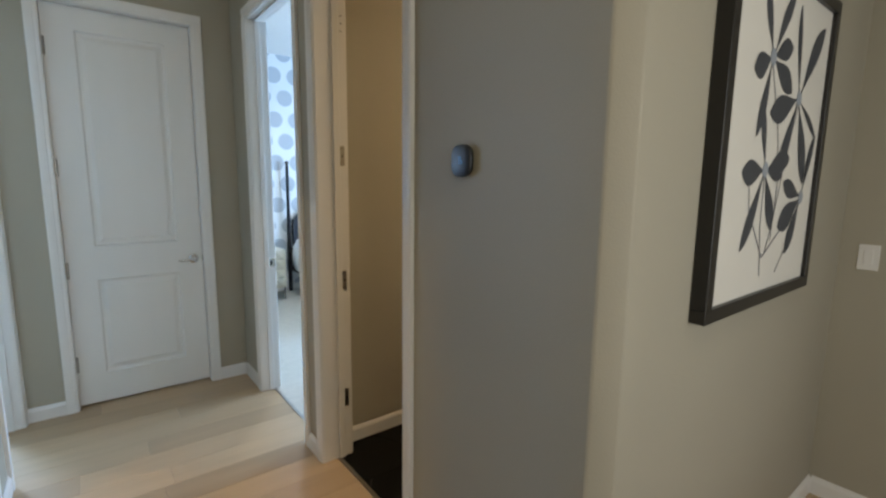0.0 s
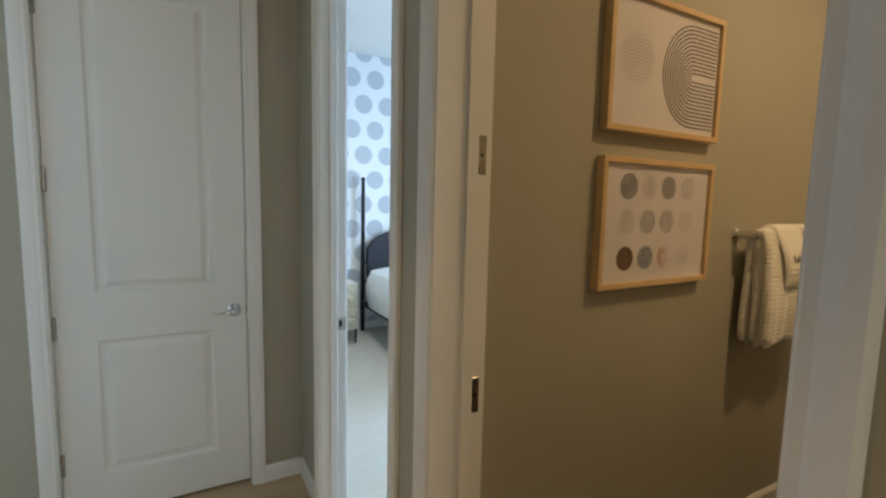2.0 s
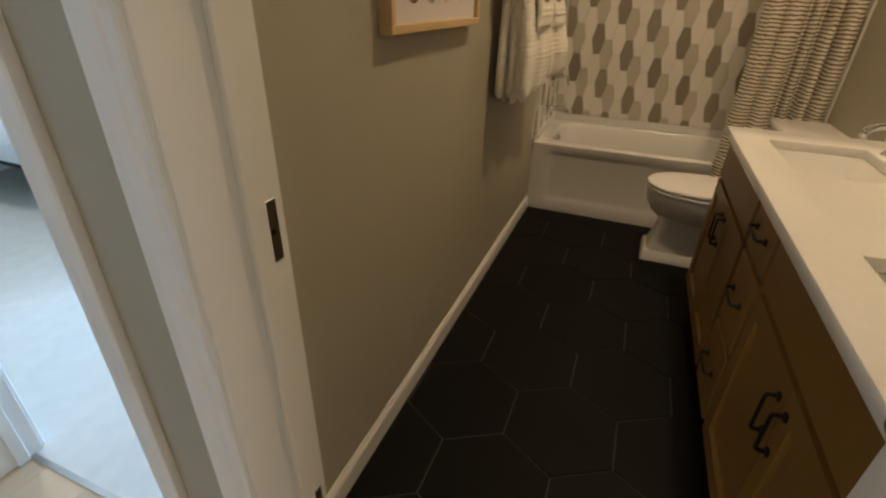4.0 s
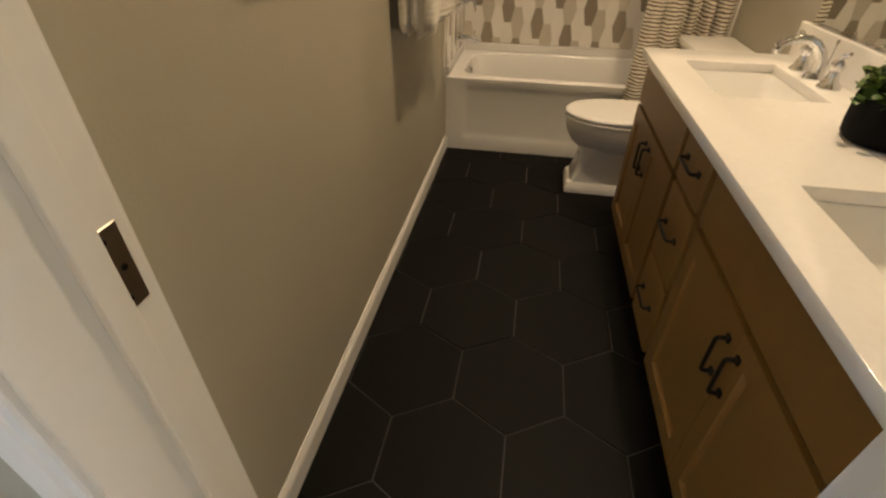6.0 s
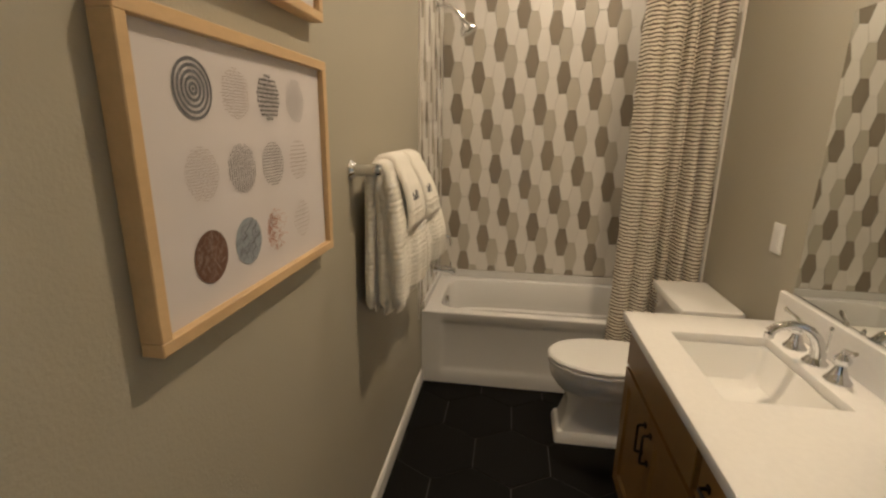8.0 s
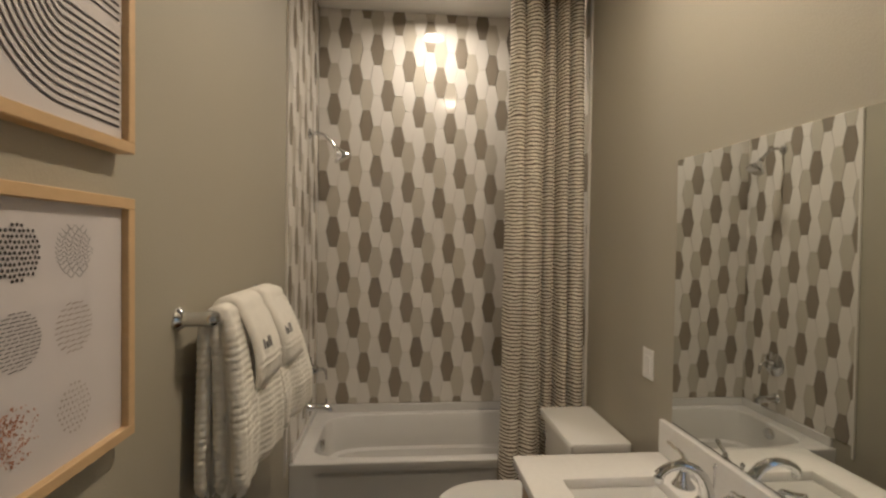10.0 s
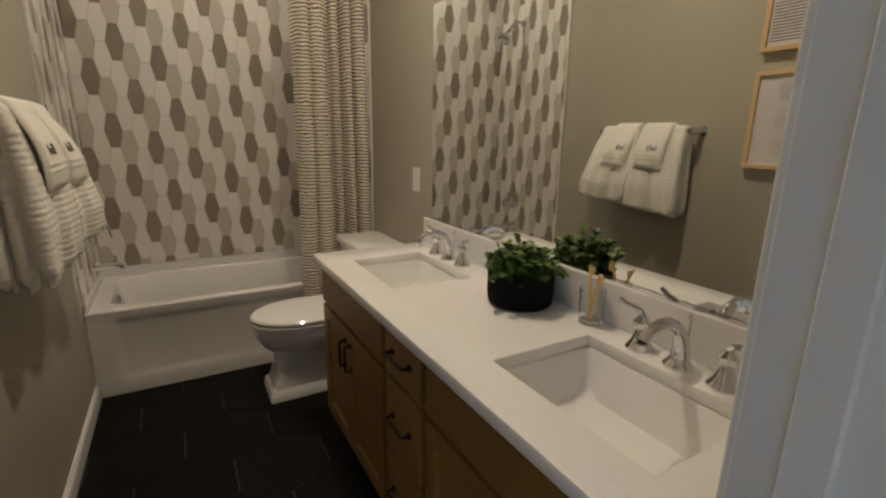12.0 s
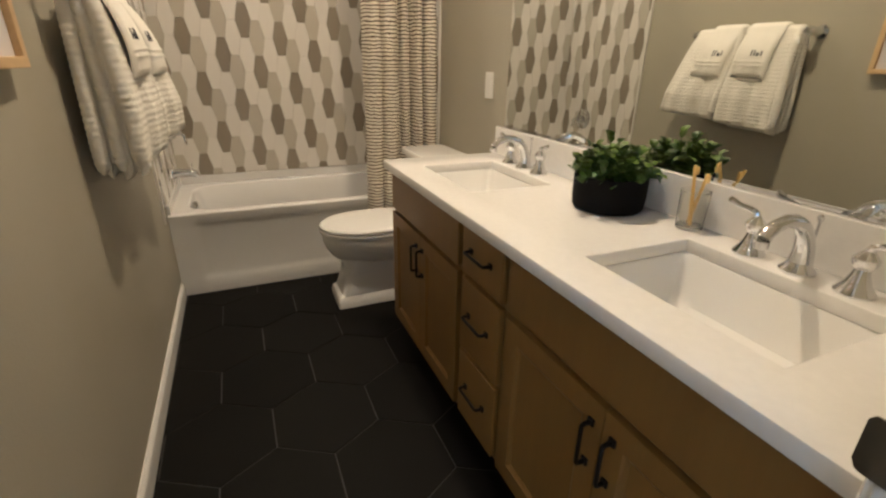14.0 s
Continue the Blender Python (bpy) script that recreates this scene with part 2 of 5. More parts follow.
def setting(name, bm, material, label="", smooth=False, category=""):
    return tagged(part(name, bm, material, None, label, smooth), kind="structure", category=category)


def ring_loft(bm, rings, cap0=True, cap1=True, close=True):
    rows = [[bm.verts.new(p) for p in r] for r in rings]
    k = len(rows[0])
    for a, b2 in zip(rows, rows[1:]):
        for i in range(k if close else k - 1):
            j = (i + 1) % k
            bm.faces.new((a[i], a[j], b2[j], b2[i]))
    if cap0:
        bm.faces.new(list(reversed(rows[0])))
    if cap1:
        bm.faces.new(rows[-1])
    return bm


def lathe(bm, prof, seg=24, at=(0, 0, 0), m=None):
    """prof: (radius, height) from the bottom up."""
    rings = []
    for r, h in prof:
        ring = []
        for i in range(seg):
            a = 2 * math.pi * i / seg
            p = Vector((r * math.cos(a), r * math.sin(a), h))
            ring.append((m @ p if m else p) + Vector(at))
        rings.append(ring)
    return ring_loft(bm, rings)


def tube(bm, pts, radius, seg=10):
    pts = [Vector(p) for p in pts]
    rs = radius if isinstance(radius, (list, tuple)) else [radius] * len(pts)
    rings, side = [], None
    for i, p in enumerate(pts):
        d = (pts[min(i + 1, len(pts) - 1)] - pts[max(i - 1, 0)]).normalized()
        if side is None:
            side = d.orthogonal().normalized()
        side = (side - d * side.dot(d)).normalized()
        up = d.cross(side)
        rings.append([p + rs[i] * (math.cos(2 * math.pi * k / seg) * side + math.sin(2 * math.pi * k / seg) * up) for k in range(seg)])
    return ring_loft(bm, rings)


def super_ring(cx, cy, rx, ry, z, n=2.0, seg=40):
    out = []
    for i in range(seg):
        a = 2 * math.pi * i / seg
        c, s = math.cos(a), math.sin(a)
        out.append((cx + rx * math.copysign(abs(c) ** (2 / n), c), cy + ry * math.copysign(abs(s) ** (2 / n), s), z))
    return out


def holed(bm, us, vs, holes, w0, w1, to):
    """A slab over the cells of us x vs with the cells in holes left out; to(u, v, w) gives the place."""
    cache = {}

    def vert(i, j, w):
        k = (i, j, w)
        if k not in cache:
            cache[k] = bm.verts.new(to(us[i], vs[j], w))
        return cache[k]

    def solid(i, j):
        if not (0 <= i < len(us) - 1 and 0 <= j < len(vs) - 1):
            return False
        cu, cv = (us[i] + us[i + 1]) / 2, (vs[j] + vs[j + 1]) / 2
        return not any(h[0] < cu < h[1] and h[2] < cv < h[3] for h in holes)

    for i in range(len(us) - 1):
        for j in range(len(vs) - 1):
            if not solid(i, j):
                continue
            bm.faces.new((vert(i, j, w1), vert(i + 1, j, w1), vert(i + 1, j + 1, w1), vert(i, j + 1, w1)))
            bm.faces.new((vert(i, j + 1, w0), vert(i + 1, j + 1, w0), vert(i + 1, j, w0), vert(i, j, w0)))
            for di, dj, a, b2 in ((-1, 0, (i, j + 1), (i, j)), (1, 0, (i + 1, j), (i + 1, j + 1)), (0, -1, (i, j), (i + 1, j)), (0, 1, (i + 1, j + 1), (i, j + 1))):
                if not solid(i + di, j + dj):
                    bm.faces.new((vert(*a, w0), vert(*b2, w0), vert(*b2, w1), vert(*a, w1)))
    bmesh.ops.recalc_face_normals(bm, faces=bm.faces)
    return bm


def wall(name, axis, p0, p1, a0, a1, holes=(), z0=-0.05, z1=CEIL, material=None):
    us = sorted({a0, a1, *[h[0] for h in holes], *[h[1] for h in holes]})
    vs = sorted({z0, z1, *[h[2] for h in holes], *[h[3] for h in holes]})
    to = (lambda u, v, w: (w, u, v)) if axis == "x" else (lambda u, v, w: (u, w, v))
    return setting(name, holed(bmesh.new(), us, vs, holes, p0, p1, to), material or M_WALL, "smooth greige painted wall")


def clip_poly(poly, x0, x1, y0, y1):
    for ax, lim, sgn in ((0, x0, 1), (0, x1, -1), (1, y0, 1), (1, y1, -1)):
        out = []
        for i, p in enumerate(poly):
            q = poly[(i + 1) % len(poly)]
            pin, qin = sgn * (p[ax] - lim) >= 0, sgn * (q[ax] - lim) >= 0
            if pin:
                out.append(p)
            if pin != qin:
                t = (lim - p[ax]) / (q[ax] - p[ax])
                out.append((p[0] + t * (q[0] - p[0]), p[1] + t * (q[1] - p[1])))
        poly = out
        if len(poly) < 3:
            return []
    return poly


def prism(bm, poly, h0, h1, edge=0.0015):
    """A flat piece with softened upper edges, in local x, y."""
    cx, cy = sum(p[0] for p in poly) / len(poly), sum(p[1] for p in poly) / len(poly)

    def inset(d):
        out = []
        for p in poly:
            dx, dy = p[0] - cx, p[1] - cy
            ln = math.hypot(dx, dy) or 1
            out.append((cx + dx * (1 - d / ln), cy + dy * (1 - d / ln)))
        return out
    ring_loft(bm, [[(x, y, h0) for x, y in poly], [(x, y, h1 - edge) for x, y in poly], [(x, y, h1) for x, y in inset(edge * 1.3)]], cap0=False)
    return bm

# ---- structure ----
XE0, XE1 = 0.897, 1.055      # wall between hall and bathroom
YN, YS, XB = 2.32, 0.805, 4.351
BD0, BD1 = 1.420, 2.205      # bathroom doorway, between jambs
GD0, GD1 = 2.470, 3.290      # bedroom doorway
XW0, XW1 = -0.525, -0.43      # wall on the other side of the hall
W10, W11 = 1.70, 2.515       # powder room doorway
W20, W21 = 2.96, 3.63        # study doorway
HEAD, JT = 2.555, 0.018
YD = 3.70                    # hall end wall
XR = 2.755                   # landing's end wall
YA = 0.545
BN = 0.055                   # width of the chamfered wall corner

wall("wall_hall_east", "x", XE0, XE1, YA + BN, 2.45, [(BD0 - JT, BD1 + JT, -0.05, HEAD + JT)])
XG = 1.012
wall("wall_hall_bedroom", "x", XE0, XG, 2.45, YD + 0.15, [(GD0 - JT, GD1 + JT, -0.05, HEAD + JT)])
wall("wall_hall_west", "x", XW0, XW1, -1.6, YD + 0.15, [(W10 - JT, W11 + JT, -0.05, HEAD + JT), (W20 - JT, W21 + JT, -0.05, HEAD + JT)])
wall("wall_hall_north", "y", YD, YD + 0.15, XW1, XE0, [(-0.156 - JT, 0.634 + JT, -0.05, HEAD + JT)])
wall("wall_bathroom_south", "y", YA, YS, XE1, 4.55)
wall("wall_bathroom_north", "y", YN, 2.45, XE1, 4.55)
wall("wall_bathroom_east", "x", XB, 4.55, YS, YN)
wall("wall_landing_east", "x", XR, XR + 0.12, -1.6, YA)
# the opening in this unseen south wall is added for the fill light
wall("wall_landing_south", "y", -1.75, -1.6, -0.55, 2.9, [(0.35, 1.55, 0.75, 2.25)])
wall("wall_bedroom_north", "y", 6.30, 6.45, XE1 - 0.16, 5.1, material=M_DOTS)
wall("wall_bedroom_east", "x", 5.0, 5.15, 2.45, 6.3, [(2.60, 4.20, 0.75, 2.35)])
wall("wall_bedroom_west", "x", XE0, XG, YD + 0.15, 6.30)
wall("wall_powder_south", "y", 1.0, 1.12, -2.4, XW0)
wall("wall_powder_north", "y", 2.62, 2.74, -3.6, XW0)
wall("wall_powder_west", "x", -2.5, -2.38, 1.12, 2.62)
wall("wall_study_west", "x", -3.6, -3.48, 2.74, 6.35)
wall("wall_study_north", "y", 6.35, 6.5, -3.6, XW0 + 0.12, [(-2.35, -1.22, 1.02, 2.46)])
wall("wall_study_east", "x", XW0, XW1, YD + 0.15, 6.35)
setting("ceiling", boxes((-3.7, -1.8, CEIL, 5.2, 6.6, CEIL + 0.12)), M_CEIL, "flat white painted ceiling")
# chamfered drywall corner
bm = bmesh.new()
ring_loft(bm, [[(XE0, YA + BN, z), (XE0 + 0.0015, YA + BN - 0.005, z), (XE0 + 0.005, YA + BN - 0.010, z), (XE0 + BN - 0.010, YA + 0.005, z), (XE0 + BN - 0.005, YA + 0.0015, z), (XE0 + BN, YA, z)] + [(XE1, YA, z), (XE1, YA + BN, z)] for z in (-0.05, CEIL)])
setting("wall_corner_bead", bm, M_WALL, "chamfered greige drywall corner", True)


def profile_run(bm, prof, p0, p1, nrm, up):
    """A moulding: prof points (out from the wall, along up) swept from p0 to p1."""
    p0, p1, nrm, up = Vector(p0), Vector(p1), Vector(nrm), Vector(up)
    ring_loft(bm, [[p + nrm * a + up * b2 for a, b2 in prof] for p in (p0, p1)])
    return bm


BASEP = [(0, 0), (0.014, 0), (0.014, 0.066), (0.011, 0.076), (0.006, 0.084), (0.004, 0.09), (0, 0.09)]
CASEP = [(0, 0), (0.010, 0), (0.013, 0.004), (0.013, 0.018), (0.016, 0.024), (0.019, 0.040), (0.019, 0.058), (0.016, 0.063), (0, 0.063)]
GAP = 0.002


def baseboard(p0, p1, nrm):
    bm = bmesh.new()
    profile_run(bm, BASEP, p0, p1, nrm, (0, 0, 1))
    bmesh.ops.recalc_face_normals(bm, faces=bm.faces)
    setting("baseboard", bm, M_TRIM, "white painted wooden baseboard")


CW = 0.063 + 0.005
baseboard((XE1, YN, 0), (3.622, YN, 0), (0, -1, 0))
baseboard((2.812, YS, 0), (3.61, YS, 0), (0, 1, 0))
baseboard((XE0, BD1 + CW, 0), (XE0, GD0 - CW, 0), (-1, 0, 0))
baseboard((XE0, GD1 + CW, 0), (XE0, YD, 0), (-1, 0, 0))
baseboard((XE0, YA + BN, 0), (XE0, BD0 - CW, 0), (-1, 0, 0))
baseboard((0.634 + CW, YD, 0), (XE0 - 0.014, YD, 0), (0, -1, 0))
baseboard((XW1 + 0.0, YD, 0), (-0.156 - CW, YD, 0), (0, -1, 0))
baseboard((XW1, W11 + CW, 0), (XW1, W20 - CW, 0), (1, 0, 0))
baseboard((XW1, -1.6, 0), (XW1, W10 - CW, 0), (1, 0, 0))
baseboard((XE0 + BN, YA, 0), (XR, YA, 0), (0, -1, 0))
baseboard((XR, -1.6, 0), (XR, YA - 0.014, 0), (-1, 0, 0))
baseboard((XE1, 6.30, 0), (5.0, 6.30, 0), (0, -1, 0))
baseboard((XE1, 2.45, 0), (5.0, 2.45, 0), (0, 1, 0))


def hinge_plate(parent, m):
    bm = box(bmesh.new(), -0.020, 0, -0.05, 0.020, 0.0028, 0.05, 0.0012, 1)
    h = part("hinge_plate", bm, M_NICKEL, parent, "bare metal hinge plate with screw heads")
    h.matrix_basis = m
    for sz in (-0.036, 0.0, 0.036):
        sx = 0.006 if sz == 0 else -0.004
        s = part("screw", lathe(bmesh.new(), [(0.0042, 0), (0.0042, 0.0008), (0.002, 0.0012)], 10, (0, 0, 0)), M_BLACKM, h)
        s.matrix_basis = pose(sx, 0.0026, sz, -90, 0, 0)


def doorway(name, axis, w0, w1, a0, a1, sides, hinge_at=None, strike_at=None, label="white painted door frame with no door leaf"):
    """Jambs, stops and casings of an opening between a0 and a1 in a wall from w0 to w1. sides: 0 and 1 for casings on the w0 and w1 face."""
    t = tagged(new(name), label, "door frame", kind="structure")
    at = (lambda w, a, z: (w, a, z)) if axis == "x" else (lambda w, a, z: (a, w, z))

    def bx(w_0, a_0, z_0, w_1, a_1, z_1, bev=0.0015):
        p, q = at(w_0, a_0, z_0), at(w_1, a_1, z_1)
        return box(bmesh.new(), min(p[0], q[0]), min(p[1], q[1]), z_0, max(p[0], q[0]), max(p[1], q[1]), z_1, bev, 1)
    e = 0.003
    part("jamb", bx(w0 - e, a0 - JT, 0, w1 + e, a0, HEAD), M_TRIM, t)
    part("jamb", bx(w0 - e, a1, 0, w1 + e, a1 + JT, HEAD), M_TRIM, t)
    part("head_jamb", bx(w0 - e, a0 - JT, HEAD, w1 + e, a1 + JT, HEAD + JT), M_TRIM, t)
    s0 = w1 - 0.037 - 0.036
    part("door_stop", bx(s0, a0, 0, s0 + 0.034, a0 + 0.011, HEAD - 0.011), M_TRIM, t)
    part("door_stop", bx(s0, a1 - 0.011, 0, s0 + 0.034, a1, HEAD - 0.011), M_TRIM, t)
    part("door_stop", bx(s0, a0, HEAD - 0.011, s0 + 0.034, a1, HEAD), M_TRIM, t)
    for sd in sides:
        w, nw = (w0, -1) if sd == 0 else (w1, 1)
        nrm = at(nw, 0, 0)
        top = HEAD + 0.005
        for a, d in ((a0 - 0.005, -1), (a1 + 0.005, 1)):
            bm = bmesh.new()
            profile_run(bm, CASEP, at(w, a, 0), at(w, a, top), nrm, at(0, d, 0))
            bmesh.ops.recalc_face_normals(bm, faces=bm.faces)
            part("casing", bm, M_TRIM, t)
        bm = bmesh.new()
        profile_run(bm, CASEP, at(w, a0 - 0.005 - 0.063, top), at(w, a1 + 0.005 + 0.063, top), nrm, (0, 0, 1))
        bmesh.ops.recalc_face_normals(bm, faces=bm.faces)
        part("casing", bm, M_TRIM, t)
    return t


d1 = doorway("door_frame_1", "x", XE0, XE1, BD0, BD1, (0, 1), label="white bathroom door frame with bare hinge plates")
for hz in (0.345, 1.003, 1.648):
    hinge_plate(d1, pose(XE1 - 0.031, BD1, hz, 180, 0, 0))
for hz in (2.25, 2.286, 2.322):
    s = part("screw_hole", lathe(bmesh.new(), [(0.0035, 0), (0.0035, 0.0008)], 10), M_BLACKM, d1)
    s.matrix_basis = pose(XE1 - 0.02, BD1 - 0.0002, hz, 90, 0, 0)
# strike plate on the latch jamb: a rounded plate whose lip curls past the jamb edge
bm = bmesh.new()
rows = []
for u in [i / 12 for i in range(13)]:
    x = XE1 - 0.034 + 0.060 * u
    over = max(0.0, x - (XE1 + 0.004))
    half = 0.031 - 0.008 * (1 - math.sqrt(max(0.0, 1 - max(0.0, abs(u - 0.5) * 2 - 0.72) ** 2 / 0.0784)))
    y = BD0 + 0.0026 - 9.0 * over * over
    rows.append([(x, y, 0.940 - half), (x, y, 0.940 + half), (x, y - 0.0022, 0.940 + half), (x, y - 0.0022, 0.940 - half)])
ring_loft(bm, rows)
bmesh.ops.recalc_face_normals(bm, faces=bm.faces)
sp = part("strike_plate", bm, M_STRIKE, d1, "dull grey metal strike plate with a curled lip", True)
part("latch_hole", box(bmesh.new(), XE1 - 0.026, BD0 + 0.0018, 0.926, XE1 - 0.014, BD0 + 0.0032, 0.952, 0.0006, 1), M_BLACKM, sp)
for z in (0.917, 0.962):
    s2 = part("screw", lathe(bmesh.new(), [(0.0040, 0), (0.0040, 0.0006), (0.002, 0.0010)], 10), M_CHROME, sp)
    s2.matrix_basis = pose(XE1 - 0.020, BD0 + 0.0026, z, -90, 0, 0)
d2 = doorway("door_frame_2", "x", XE0, XG, GD0, GD1, (0, 1), label="white bedroom door frame, open")
sp2 = part("strike_plate", boxes((XG - 0.04, GD1 - 0.0022, 0.91, XG + 0.004, GD1, 0.97)), M_CHROME, d2, "bright metal strike plate")
part("latch_hole", box(bmesh.new(), XG - 0.03, GD1 - 0.003, 0.925, XG - 0.016, GD1 - 0.0018, 0.955), M_BLACKM, sp2)
d3 = doorway("door_frame_3", "x", XW0, XW1, W10, W11, (1,), label="white powder room door frame with bare hinge plates")
for hz in (0.37, 1.01, 1.655):
    hinge_plate(d3, pose(XW0 + 0.028, W11, hz, 180, 0, 0))
d4 = doorway("door_frame_4", "x", XW0, XW1, W20, W21, (1,), label="white study door frame, open")
d5 = doorway("door_frame_5", "y", YD, YD + 0.15, -0.156, 0.634, (0,), label="white closet door frame")

# ---- closed white panel door at the hall's end ----
DY = 3.745


def panel_door(name, x0, x1, z0, z1, y0, y1, panels, material):
    """A moulded door leaf facing -y with sunk panels."""
    bm = bmesh.new()
    us = sorted({x0, x1, *[p[0] for p in panels], *[p[1] for p in panels]})
    vs = sorted({z0, z1, *[p[2] for p in panels], *[p[3] for p in panels]})
    holed(bm, us, vs, panels, y0, y1, lambda u, v, w: (u, w, v))
    for a0, a1, c0, c1 in panels:
        steps = [(0, 0), (0.012, 0.014), (0.026, 0.014), (0.052, 0.004)]
        rings = [[(a0 + d, y0 + h, c0 + d), (a1 - d, y0 + h, c0 + d), (a1 - d, y0 + h, c1 - d), (a0 + d, y0 + h, c1 - d)] for d, h in steps]
        ring_loft(bm, rings, cap0=False)
    bmesh.ops.recalc_face_normals(bm, faces=bm.faces)
    return bm


dr = tagged(new("door_1"), "closed white two-panel interior door with chrome lever", "door", kind="structure")
part("leaf", panel_door("leaf", -0.153, 0.631, 0.014, HEAD - 0.004, DY, DY + 0.035, [(0.0, 0.480, 1.075, 2.415), (0.0, 0.480, 0.215, 0.855)], M_DOOR), M_DOOR, dr)
hd = part("lever", tube(bmesh.new(), [(0.572, DY - 0.045, 0.948), (0.545, DY - 0.050, 0.949), (0.515, DY - 0.050, 0.945), (0.490, DY - 0.048, 0.940), (0.472, DY - 0.046, 0.944)], [0.010, 0.009, 0.007, 0.006, 0.005], 12), M_CHROME, dr, "chrome lever handle", True)
part("rosette", lathe(bmesh.new(), [(0.033, 0), (0.033, 0.006), (0.026, 0.012), (0.013, 0.016), (0.012, 0.05), (0.009, 0.054)], 24, (0.572, DY, 0.948), Euler((radians(90), 0, 0)).to_matrix()), M_CHROME, hd, "", True)
part("latch_edge", box(bmesh.new(), 0.628, DY - 0.004, 0.925, 0.6335, DY + 0.006, 0.972, 0.001, 1), M_NICKEL, dr)
for hz in (0.30, 0.93, 1.58, 2.30):
    hg = part("hinge", lathe(bmesh.new(), [(0.005, -0.054), (0.009, -0.050), (0.009, 0.050), (0.005, 0.054)], 12, (-0.150, DY - 0.009, hz)), M_NICKEL, dr, "satin nickel hinge", True)
setting("wall_behind_door", boxes((-0.3, YD + 0.16, 0, 0.8, YD + 0.2, 2.7)), M_WALL)

# ---- floors ----
setting("floor_bathroom", boxes((0.985, 0.55, -0.05, 4.4, 2.44, -0.0035)), M_GROUT, "charcoal hexagon tile floor with pale grout")
setting("floor_hall", boxes((-0.6, -1.7, -0.05, 0.983, 3.88, -0.004), (0.983, -1.7, -0.05, 2.9, 0.55, -0.004), (-2.5, 1.1, -0.05, -0.6, 2.65, -0.004)), M_PLANKGAP, "light oak plank floor")
setting("floor_bedroom", boxes((1.0, 2.45, -0.05, 5.1, 6.4, 0.002), (0.985, GD0 - 0.02, -0.05, 1.0, GD1 + 0.02, 0.002)), M_CARPET, "cream cut-pile bedroom carpet")
setting("floor_study", boxes((-3.6, 2.74, -0.05, -0.56, 6.4, 0.002)), M_CARPET2, "taupe study carpet")
setting("threshold", boxes((0.970, BD0, -0.004, 0.992, BD1, 0.004), (0.972, GD0, -0.004, 0.990, GD1, 0.003)), M_NICKEL, "thin metal floor transition strip")

# ---- bathroom: tub ----
XT = 3.63


